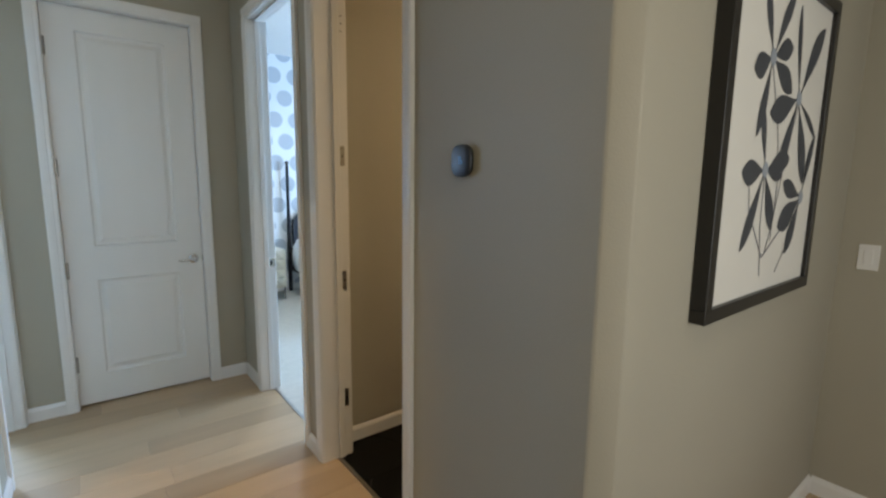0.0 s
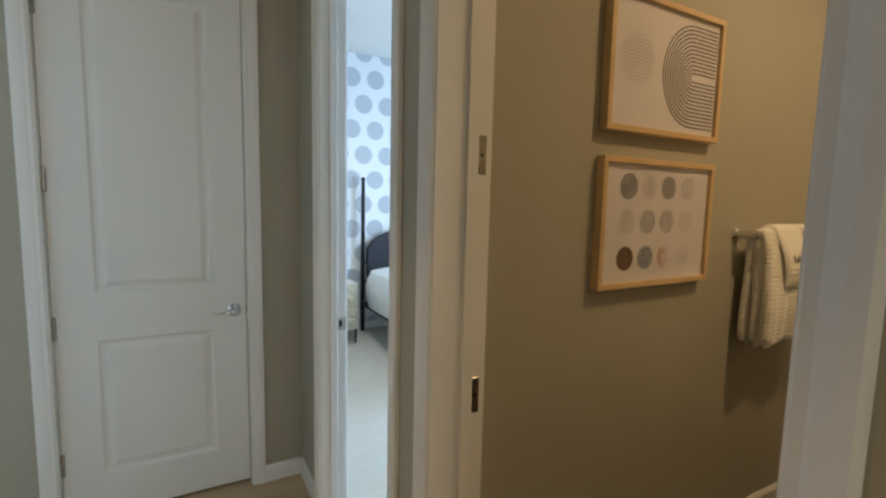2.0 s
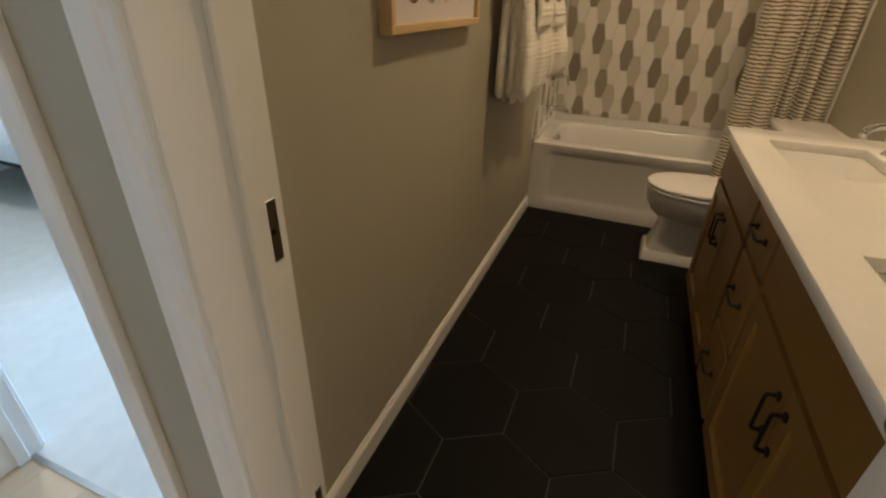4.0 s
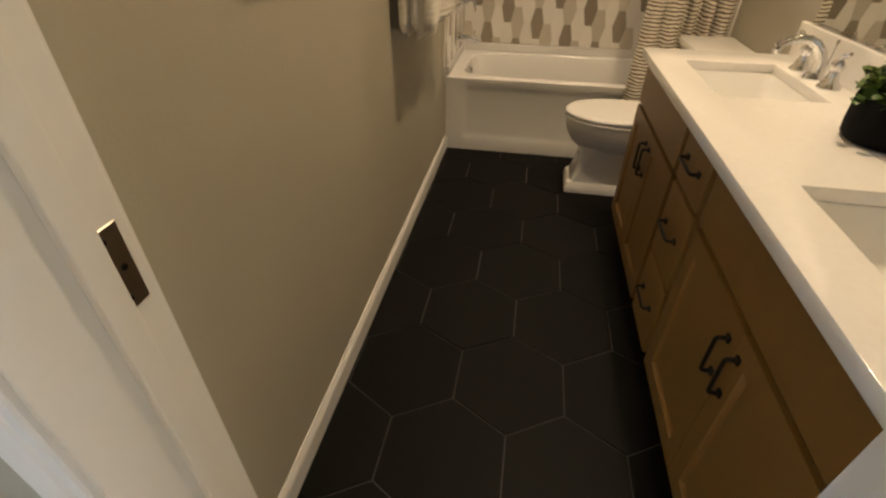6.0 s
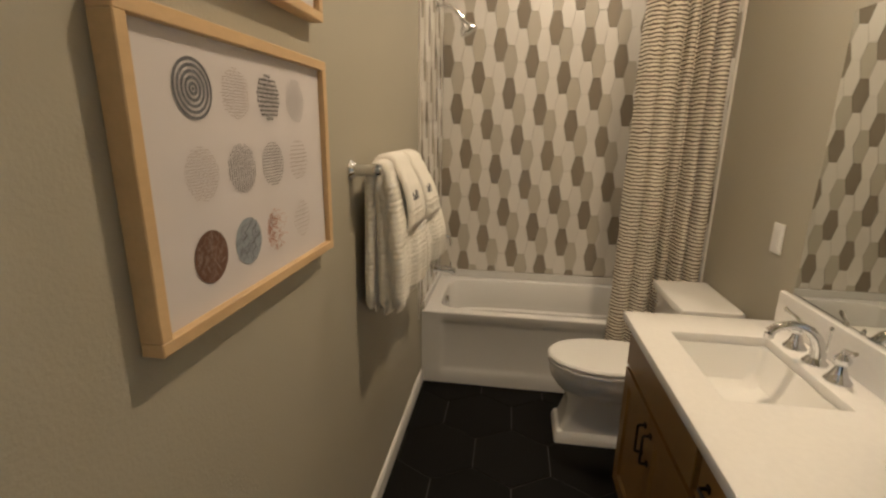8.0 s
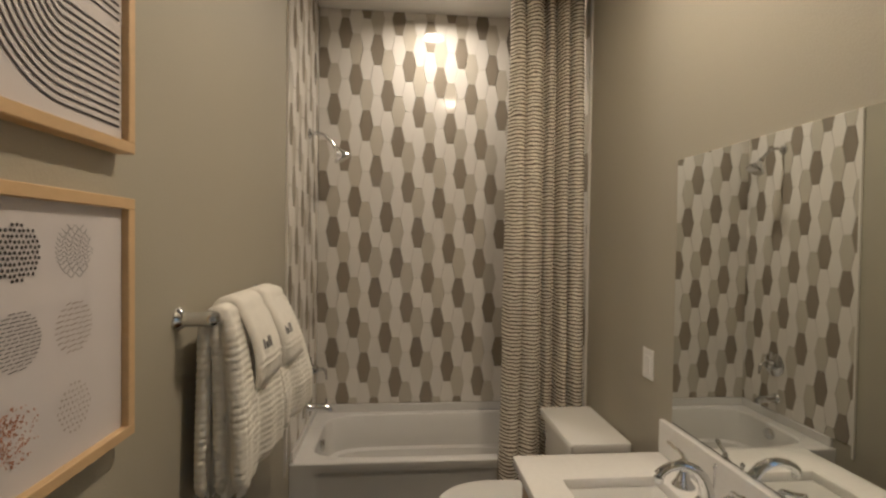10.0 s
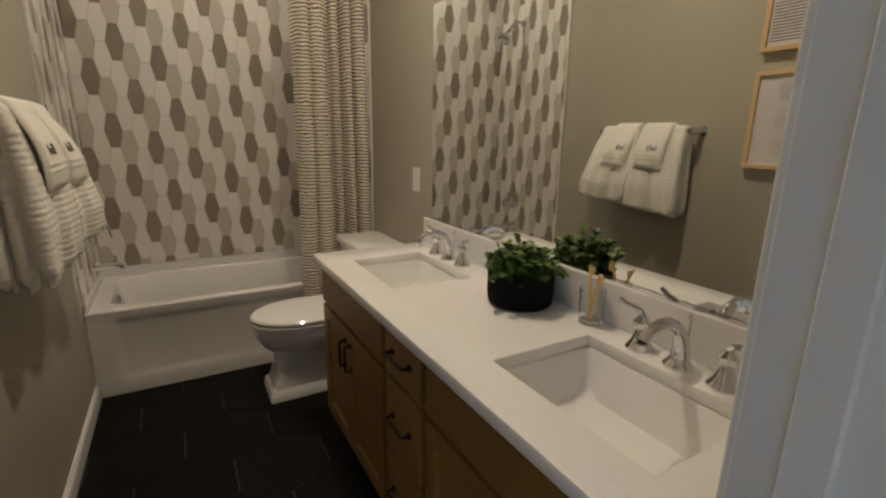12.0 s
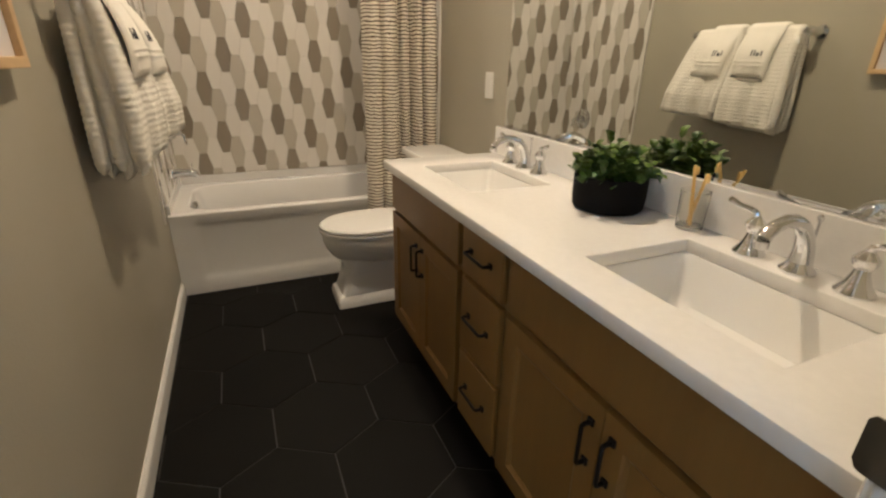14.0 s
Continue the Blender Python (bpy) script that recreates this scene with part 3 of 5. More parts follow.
def bathtub():
    t = thing("bathtub", pose(XT, YS, 0), "white alcove bathtub with stepped apron, empty", "bathtub")
    L, D, H = YN - YS, XB - XT, 0.470
    # apron: a rolled top edge and a wide panel sunk into the face
    bm = bmesh.new()
    nz = [0.0, 0.070, 0.090, 0.115, 0.385, 0.405, 0.425, 0.457, 0.463, 0.467, H]
    ny = [0.0015, 0.105, 0.125, 0.150, L - 0.150, L - 0.125, L - 0.105, L - 0.0015]
    sink_y = [0, 0, 0.55, 1, 1, 0.55, 0, 0]
    sink_z = [0, 0, 0.55, 1, 1, 0.55, 0, 0, 0, 0, 0]
    lip = [0.002, 0.002, 0.003, 0.004, 0.004, 0.004, 0.002, 0.001, 0.0, 0.001, 0.005]
    grid = [[bm.verts.new((lip[j] + 0.017 * sink_y[i] * sink_z[j], y, z)) for j, z in enumerate(nz)] for i, y in enumerate(ny)]
    back = [[bm.verts.new((0.045, y, z)) for z in (0.0, H)] for y in ny]
    for i in range(len(ny) - 1):
        for j in range(len(nz) - 1):
            bm.faces.new((grid[i][j], grid[i][j + 1], grid[i + 1][j + 1], grid[i + 1][j]))
        bm.faces.new((grid[i][-1], back[i][1], back[i + 1][1], grid[i + 1][-1]))
        bm.faces.new((back[i][0], grid[i][0], grid[i + 1][0], back[i + 1][0]))
        bm.faces.new((back[i][1], back[i][0], back[i + 1][0], back[i + 1][1]))
    bm.faces.new(grid[0] + list(reversed(back[0])))
    bm.faces.new(list(reversed(grid[-1])) + back[-1])
    bmesh.ops.recalc_face_normals(bm, faces=bm.faces)
    part("apron", bm, M_TUB, t, "", True, 0.9)
    # rim and basin
    bm = bmesh.new()
    cx, cy = D / 2 - 0.004, L / 2 - 0.01
    seg = 64

    def rr(rx, ry, z, n):
        return super_ring(cx, cy, rx, ry, z, n, seg)
    outer = []
    for x, y, z in rr(1, 1, 0, 2):
        c, s = x - cx, y - cy
        k = 1 / max(abs(c), abs(s))
        outer.append((cx + c * k * (D / 2) + 0.004, cy + s * k * (L / 2) + 0.01, H))
    outer = [(min(max(x, 0.0446), D - 0.002), min(max(y, 0.002), L - 0.002), z) for x, y, z in outer]
    rings = [outer, rr(D / 2 - 0.060, L / 2 - 0.075, H, 6), rr(D / 2 - 0.067, L / 2 - 0.084, H - 0.009, 6), rr(D / 2 - 0.080, L / 2 - 0.105, 0.32, 5),
             rr(D / 2 - 0.084, L / 2 - 0.110, 0.268, 5), rr(D / 2 - 0.108, L / 2 - 0.138, 0.258, 5), rr(D / 2 - 0.128, L / 2 - 0.175, 0.14, 4), rr(D / 2 - 0.17, L / 2 - 0.24, 0.085, 3.6), rr(0.05, 0.3, 0.075, 2.4)]
    ring_loft(bm, rings, cap0=False)
    bmesh.ops.recalc_face_normals(bm, faces=bm.faces)
    for f in bm.faces:
        if f.calc_center_median().z > H - 0.001 and f.normal.z < 0:
            bmesh.ops.reverse_faces(bm, faces=bm.faces)
            break
    part("basin", bm, M_TUB, t, "", True)
    # tile flange along the walls
    part("flange", boxes((0.02, L - 0.018, H, D, L - 0.002, H + 0.054), (D - 0.018, 0.0, H, D - 0.002, L, H + 0.054), (0.02, 0.002, H, D, 0.018, H + 0.054), bevel=0.004), M_TUB, t)
    ov = part("overflow_plate", lathe(bmesh.new(), [(0.035, 0), (0.035, 0.014), (0.028, 0.022), (0.01, 0.024)], 24, (0.350, L - 0.102, 0.412), Euler((radians(90), 0, 0)).to_matrix()), M_CHROME, t, "chrome overflow plate", True)
    part("drain", lathe(bmesh.new(), [(0.035, 0), (0.035, 0.004), (0.015, 0.006)], 24, (0.36, L - 0.33, 0.082)), M_CHROME, t, "chrome drain", True)


bathtub()

# shower and tub fittings on the tiled north wall
YT = YN - 0.009
sh = thing("wall_shower", pose(4.04, YT, 2.235), "chrome shower head on a bent arm", "shower")
part("flange", lathe(bmesh.new(), [(0.030, 0), (0.029, 0.005), (0.014, 0.013)], 20, (0, 0, 0), Euler((radians(90), 0, 0)).to_matrix()), M_CHROME, sh, "", True)
part("arm", tube(bmesh.new(), [(0, 0, 0), (0, -0.05, 0.006), (0, -0.09, -0.005), (0, -0.13, -0.045), (0, -0.145, -0.062)], 0.010, 12), M_CHROME, sh, "", True)
rot = Euler((radians(40), 0, 0)).to_matrix()
part("ball_joint", lathe(bmesh.new(), [(0.008, -0.015), (0.015, -0.006), (0.015, 0.006), (0.008, 0.014)], 16, (0, -0.15, -0.070), rot), M_CHROME, sh, "", True)
part("head", lathe(bmesh.new(), [(0.048, -0.078), (0.054, -0.072), (0.053, -0.060), (0.038, -0.040), (0.020, -0.020), (0.013, 0.0)], 28, (0, -0.158, -0.080), Euler((radians(-32), 0, 0)).to_matrix()), M_CHROME, sh, "", True)
vv = thing("tub_valve", pose(4.07, YT, 0.832), "chrome single-lever tub valve on the tiles", "valve")
part("escutcheon", lathe(bmesh.new(), [(0.080, 0), (0.078, 0.006), (0.060, 0.012), (0.030, 0.02), (0.026, 0.05), (0.020, 0.056)], 32, (0, 0, 0), Euler((radians(90), 0, 0)).to_matrix()), M_CHROME, vv, "", True)
part("lever", tube(bmesh.new(), [(0, -0.05, 0), (0, -0.085, 0.004), (0, -0.100, -0.008), (0, -0.103, -0.04), (0, -0.106, -0.062)], [0.011, 0.010, 0.009, 0.007, 0.006], 12), M_CHROME, vv, "", True)
st = thing("tub_spout", pose(4.05, YT, 0.612), "chrome tub filler spout", "tap")
part("body", tube(bmesh.new(), [(0, 0, 0.0), (0, -0.012, 0.0), (0, -0.05, 0.0), (0, -0.10, -0.002), (0, -0.128, -0.012), (0, -0.136, -0.03)], [0.033, 0.025, 0.023, 0.022, 0.021, 0.015], 16), M_CHROME, st, "", True)
part("diverter", lathe(bmesh.new(), [(0.004, 0), (0.004, 0.022), (0.008, 0.026), (0.007, 0.032)], 12, (0, -0.112, 0.018)), M_CHROME, st, "", True)

# ---- toilet ----


def toilet():
    t = thing("toilet", pose(3.268, YS, 0), "white two-piece toilet with square plinth, lid closed", "toilet")

    def rect(x0, x1, y0, y1, z, r=0.02, seg=5):
        out = []
        for cx, cy, a0 in ((x1 - r, y1 - r, 0), (x0 + r, y1 - r, 90), (x0 + r, y0 + r, 180), (x1 - r, y0 + r, 270)):
            for i in range(seg + 1):
                a = radians(a0 + 90 * i / seg)
                out.append((cx + r * math.cos(a), cy + r * math.sin(a), z))
        return out
    bm = bmesh.new()
    ring_loft(bm, [rect(-0.112, 0.112, 0.10, 0.735, 0.0, 0.012), rect(-0.112, 0.112, 0.10, 0.735, 0.035, 0.012), rect(-0.108, 0.108, 0.103, 0.731, 0.042, 0.012), rect(-0.106, 0.106, 0.105, 0.729, 0.058, 0.014), rect(-0.098, 0.098, 0.115, 0.715, 0.068, 0.02)])
    part("plinth", bm, M_CERAM, t, "", True)
    bm = bmesh.new()
    ring_loft(bm, [rect(-0.104, 0.104, 0.115, 0.712, 0.066, 0.03, 9), rect(-0.096, 0.096, 0.12, 0.685, 0.16, 0.04, 9), rect(-0.102, 0.102, 0.12, 0.680, 0.22, 0.06, 9), rect(-0.108, 0.108, 0.12, 0.70, 0.27, 0.10, 9)])
    part("pedestal", bm, M_CERAM, t, "", True)

    def egg(w, yf, yb, z):
        out = []
        for i in range(48):
            a = 2 * math.pi * i / 48
            c, s = math.cos(a), math.sin(a)
            cy = yb + 0.52 * (yf - yb)
            ry = (yf - cy) if s > 0 else (cy - yb)
            n = 2.0 if s > 0 else 3.2
            out.append((w * math.copysign(abs(c) ** (2 / (2.0 if s > 0 else 2.8)), c), cy + ry * math.copysign(abs(s) ** (2 / n), s), z))
        return out
    bm = bmesh.new()
    ring_loft(bm, [egg(0.112, 0.700, 0.16, 0.2500), egg(0.140, 0.735, 0.16, 0.2800), egg(0.170, 0.765, 0.17, 0.3280), egg(0.180, 0.777, 0.18, 0.3640), egg(0.180, 0.778, 0.19, 0.3900), egg(0.174, 0.772, 0.19, 0.4010)])
    part("bowl", bm, M_CERAM, t, "", True)
    bm = bmesh.new()
    ring_loft(bm, [egg(0.168, 0.766, 0.24, 0.4005), egg(0.170, 0.768, 0.24, 0.4080), egg(0.188, 0.788, 0.235, 0.4100), egg(0.190, 0.790, 0.235, 0.4140), egg(0.190, 0.790, 0.235, 0.4220), egg(0.186, 0.786, 0.24, 0.4260), egg(0.165, 0.765, 0.24, 0.4265)])
    part("seat", bm, M_CERAM, t, "", True)
    bm = bmesh.new()
    ring_loft(bm, [egg(0.166, 0.766, 0.24, 0.4260), egg(0.168, 0.768, 0.24, 0.4325), egg(0.188, 0.788, 0.235, 0.4340), egg(0.190, 0.790, 0.235, 0.4380), egg(0.189, 0.789, 0.235, 0.4460), egg(0.180, 0.780, 0.24, 0.4540), egg(0.12, 0.70, 0.28, 0.4565)])
    part("lid", bm, M_CERAM, t, "closed seat lid", True)
    for sx in (-0.07, 0.07):
        part("lid_hinge", box(bmesh.new(), sx - 0.018, 0.215, 0.406, sx + 0.018, 0.25, 0.440, 0.006), M_CERAM, t)
    bm = bmesh.new()
    ring_loft(bm, [rect(-0.188, 0.188, 0.03, 0.225, 0.40, 0.03), rect(-0.196, 0.196, 0.018, 0.240, 0.44, 0.03), rect(-0.202, 0.202, 0.012, 0.248, 0.755, 0.02)])
    part("tank", bm, M_CERAM, t, "", True)
    bm = bmesh.new()
    ring_loft(bm, [rect(-0.206, 0.206, 0.008, 0.252, 0.752, 0.012), rect(-0.214, 0.214, 0.006, 0.264, 0.760, 0.012), rect(-0.216, 0.216, 0.005, 0.266, 0.788, 0.012), rect(-0.212, 0.212, 0.008, 0.262, 0.795, 0.012)])
    part("tank_lid", bm, M_CERAM, t, "", True)
    lv = part("flush_lever", tube(bmesh.new(), [(0.15, 0.245, 0.70), (0.15, 0.262, 0.70), (0.12, 0.268, 0.697), (0.085, 0.268, 0.692)], 0.006, 10), M_CHROME, t, "chrome flush lever", True)
    part("deck", box(bmesh.new(), -0.11, 0.03, 0.36, 0.11, 0.24, 0.412, 0.012), M_CERAM, t)


toilet()

# ---- vanity ----
YF = 1.341      # cabinet front plane
CT, CB = 0.862, 0.828


def bar_handle(parent, x, z, vertical, length=0.112):
    """A black bow handle with flared feet on the front plane."""
    a = length / 2
    d = (lambda u: (0, 0, u)) if vertical else (lambda u: (u, 0, 0))
    o = Vector((x, YF + 0.002, z))

    def at(u, out):
        v = Vector(d(u))
        return o + v + Vector((0, out, 0))
    h = part("handle", tube(bmesh.new(), [at(-a * 0.92, 0.0), at(-a * 0.92, 0.016), at(-a * 0.89, 0.022), at(-a * 0.82, 0.024), at(a * 0.82, 0.024), at(a * 0.89, 0.022), at(a * 0.92, 0.016), at(a * 0.92, 0.0)],
             [0.0055, 0.0048, 0.0048, 0.0046, 0.0046, 0.0048, 0.0048, 0.0055], 10), M_BLACKM, parent, "matt black bow handle", True)
    for s in (-0.92, 0.92):
        p = at(a * s, 0)
        part("foot", box(bmesh.new(), p.x - 0.009, p.y - 0.002, p.z - 0.009, p.x + 0.009, p.y + 0.005, p.z + 0.009, 0.002, 1), M_BLACKM, h)


def slab_front(x0, x1, z0, z1):
    return box(bmesh.new(), x0, YF - 0.019, z0, x1, YF, z1, 0.003, 2)


def framed_front(x0, x1, z0, z1, fw=0.055):
    bm = bmesh.new()
    us, vs = [x0, x0 + fw, x1 - fw, x1], [z0, z0 + fw, z1 - fw, z1]
    hole = [(us[1], us[2], vs[1], vs[2])]
    holed(bm, us, vs, hole, YF - 0.019, YF, lambda u, v, w: (u, w, v))
    for d0, h0, d1, h1 in ((0, 0, 0.004, -0.004), (0.004, -0.004, 0.013, -0.009)):
        r = [[(us[1] + d, YF + h, vs[1] + d), (us[2] - d, YF + h, vs[1] + d), (us[2] - d, YF + h, vs[2] - d), (us[1] + d, YF + h, vs[2] - d)] for d, h in ((d0, h0), (d1, h1))]
        ring_loft(bm, r, cap0=False, cap1=False)
    bmesh.ops.recalc_face_normals(bm, faces=bm.faces)
    return bm


def cabinet(name, x0, x1, label):
    c = thing(name, pose(0, 0, 0), label, "cabinet", "vanity cabinets")
    a, b2, f = x0 + 0.0005, x1 - 0.0005, YF - 0.020
    part("body", boxes((a, YS + 0.004, 0.115, b2, f, 0.68), (a, YS + 0.004, 0.68, a + 0.016, f, 0.825), (b2 - 0.016, YS + 0.004, 0.68, b2, f, 0.825), (a + 0.016, f - 0.02, 0.68, b2 - 0.016, f, 0.825)), M_WOODC, c)
    # set back 85 mm and coloured far darker than the maple above it
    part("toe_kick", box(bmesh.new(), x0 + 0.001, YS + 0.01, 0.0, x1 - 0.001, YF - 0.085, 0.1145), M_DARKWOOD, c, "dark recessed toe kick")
    return c


for cx0, cx1 in ((2.105, 2.806), (XE1 + 0.003, 1.835)):
    c = cabinet("sink_cabinet", cx0, cx1, "stained brown maple vanity cabinet with two doors")
    g = 0.016
    mid = (cx0 + cx1) / 2
    part("false_front", slab_front(cx0 + g, cx1 - g, 0.665, 0.812), M_WOODC, c)
    for x0, x1, hx in ((cx0 + g, mid - 0.0015, mid - 0.030), (mid + 0.0015, cx1 - g, mid + 0.030)):
        dd = part("cabinet_door", framed_front(x0, x1, 0.135, 0.648), M_WOODC, c)
        pn = part("panel", box(bmesh.new(), x0 + 0.050, YF - 0.016, 0.185, x1 - 0.050, YF - 0.0095, 0.598), M_WOODC, dd)
        bar_handle(dd, hx, 0.545, True)
c = cabinet("drawer_cabinet", 1.838, 2.102, "stained brown maple vanity cabinet with three drawers")
for z0, z1 in ((0.665, 0.812), (0.402, 0.648), (0.135, 0.386)):
    dd = part("drawer_front", slab_front(1.852, 2.088, z0, z1), M_WOODC, c)
    bar_handle(dd, 1.97, (z0 + z1) / 2 + 0.012, False, 0.125)

SINKS = ((2.236, 2.668), (1.238, 1.670))
SY0, SY1 = 0.930, 1.243
ctop = thing("countertop", pose(0, 0, CT), "white quartz double vanity countertop with backsplash", "countertop")
us = [XE1 + 0.002, SINKS[1][0], SINKS[1][1], SINKS[0][0], SINKS[0][1], 2.836]
bm = holed(bmesh.new(), us, [YS + 0.002, SY0, SY1, 1.365], [(*s, SY0, SY1) for s in SINKS], CB - CT, 0.0, lambda u, v, w: (u, v, w))
es = [e for e in bm.edges if len(e.link_faces) == 2 and e.calc_face_angle(0) > 1.2]
bmesh.ops.bevel(bm, geom=es, offset=0.003, segments=2, affect="EDGES", profile=0.5)
part("slab", bm, M_QUARTZ, ctop, "", True)
part("backsplash", box(bmesh.new(), XE1 + 0.002, YS + 0.001, 0.0005, 2.836, YS + 0.021, 0.119, 0.002), M_QUARTZ, ctop, "low quartz backsplash")


def sink(x0, x1):
    s = thing("sink", pose((x0 + x1) / 2, (SY0 + SY1) / 2, CB - 0.0005), "white rectangular undermount ceramic sink, empty", "sink", "vanity sinks")
    a, b2 = (x1 - x0) / 2, (SY1 - SY0) / 2
    bm = bmesh.new()
    prof = [(0.022, 0.0), (-0.001, 0.0), (-0.006, -0.008), (-0.020, -0.085), (-0.036, -0.112), (-0.07, -0.122), (-0.12, -0.126)]
    rings = [super_ring(0, 0, a + d, b2 + d, z, 12 if i < 4 else 7, 56) for i, (d, z) in enumerate(prof)]
    rings.append(super_ring(0, 0, 0.022, 0.022, -0.128, 2, 56))
    ring_loft(bm, rings, cap0=False)
    bmesh.ops.recalc_face_normals(bm, faces=bm.faces)
    up = [f for f in bm.faces if f.calc_center_median().z < -0.12]
    if up and up[0].normal.z < 0:
        bmesh.ops.reverse_faces(bm, faces=bm.faces)
    ob = part("basin", bm, M_CERAM, s, "", True)
    part("drain", lathe(bmesh.new(), [(0.024, 0), (0.024, 0.003), (0.017, 0.004), (0.016, 0.010), (0.004, 0.013)], 20, (0, 0, -0.128)), M_CHROME, s, "chrome pop-up drain", True)


for s in SINKS:
    sink(*s)


def faucet(xc):
    t = thing("faucet", pose(xc, 0.880, CT), "chrome widespread faucet with bell bases and two levers", "faucet", "vanity faucets")
    bell = [(0.034, 0), (0.034, 0.004), (0.030, 0.009), (0.022, 0.022), (0.015, 0.040), (0.013, 0.050)]
    sp = part("spout", tube(bmesh.new(), [(0, -0.004, 0.0), (0, -0.004, 0.030), (0, 0.000, 0.056), (0, 0.012, 0.084), (0, 0.032, 0.105), (0, 0.058, 0.117), (0, 0.086, 0.120), (0, 0.114, 0.114), (0, 0.134, 0.103), (0, 0.143, 0.092)],
              [0.025, 0.0215, 0.019, 0.0170, 0.0155, 0.0145, 0.0135, 0.013, 0.0135, 0.0145], 16), M_CHROME, t, "arched chrome spout", True)
    part("spout_base", lathe(bmesh.new(), [(0.034, 0), (0.034, 0.005), (0.028, 0.012), (0.021, 0.022)], 24), M_CHROME, t, "", True)
    part("aerator", lathe(bmesh.new(), [(0.012, -0.012), (0.0135, -0.008), (0.0135, 0.004)], 16, (0, 0.143, 0.085)), M_CHROME, sp, "", True)
    part("lift_rod", lathe(bmesh.new(), [(0.003, 0.0), (0.003, 0.105), (0.006, 0.110), (0.0065, 0.116), (0.003, 0.121)], 10, (0, -0.026, 0)), M_CHROME, t, "", True)
    for sx in (-1, 1):
        hb = part("handle_base", lathe(bmesh.new(), bell + [(0.018, 0.056), (0.0215, 0.063), (0.0215, 0.071), (0.014, 0.080), (0.009, 0.086)], 24, (sx * 0.105, 0, 0)), M_CHROME, t, "", True)
        part("lever", tube(bmesh.new(), [(sx * 0.105, 0, 0.084), (sx * 0.110, 0.002, 0.095), (sx * 0.124, 0.005, 0.101), (sx * 0.144, 0.010, 0.104), (sx * 0.160, 0.014, 0.110), (sx * 0.168, 0.016, 0.115)],
             [0.008, 0.0075, 0.0065, 0.0065, 0.008, 0.006], 10), M_CHROME, hb, "", True)


faucet(2.496)
faucet(1.445)

# mirror
mr = thing("mirror", pose(0, YS, 0), "large frameless wall mirror above the vanity", "mirror")
part("glass", box(bmesh.new(), XE1 + 0.012, 0.001, 0.992, 2.780, 0.006, 1.908), M_MIRROR, mr)
part("edge_channel", boxes((XE1 + 0.012, 0.0008, 0.9835, 2.780, 0.009, 0.9910)), M_CHROME, mr, "thin bright mirror channel")

# light switch plates


def switch_plate(m, label):
    s = thing("light_switch", m, label, "switch")
    part("plate", box(bmesh.new(), -0.037, 0.0005, -0.058, 0.037, 0.006, 0.058, 0.0025), M_PLASTIC, s)
    part("rocker", box(bmesh.new(), -0.0165, 0.0055, -0.033, 0.0165, 0.0092, 0.033, 0.002), M_PLASTIC, s)


switch_plate(pose(2.95, YS, 1.152), "white rocker light switch beside the mirror")
switch_plate(pose(XR, 0.44, 1.21, 0, 0, 90), "white light switch on the landing wall")

# recessed lamp trims in the ceiling
for lx, ly, lw, lc, ls in DOWN:
    t = thing("downlight", pose(lx, ly, CEIL), "round white recessed ceiling downlight, lit", "downlight", "ceiling downlights")
    bm = bmesh.new()
    ring_loft(bm, [[(r * math.cos(2 * math.pi * i / 32), r * math.sin(2 * math.pi * i / 32), z) for i in range(32)] for r, z in ((0.063, -0.0005), (0.063, -0.010), (0.068, -0.011), (0.086, -0.006), (0.090, -0.0005))], cap0=False, cap1=False)
    part("trim_ring", bm, M_PLASTIC, t, "", True)

# ---- shower curtain ----


CURT_FOLDS = [(0.836, 0.912, 0.034), (0.922, 0.966, 0.038), (0.984, 1.022, 0.004), (1.044, 1.150, 0.046), (1.130, 1.224, 0.034)]


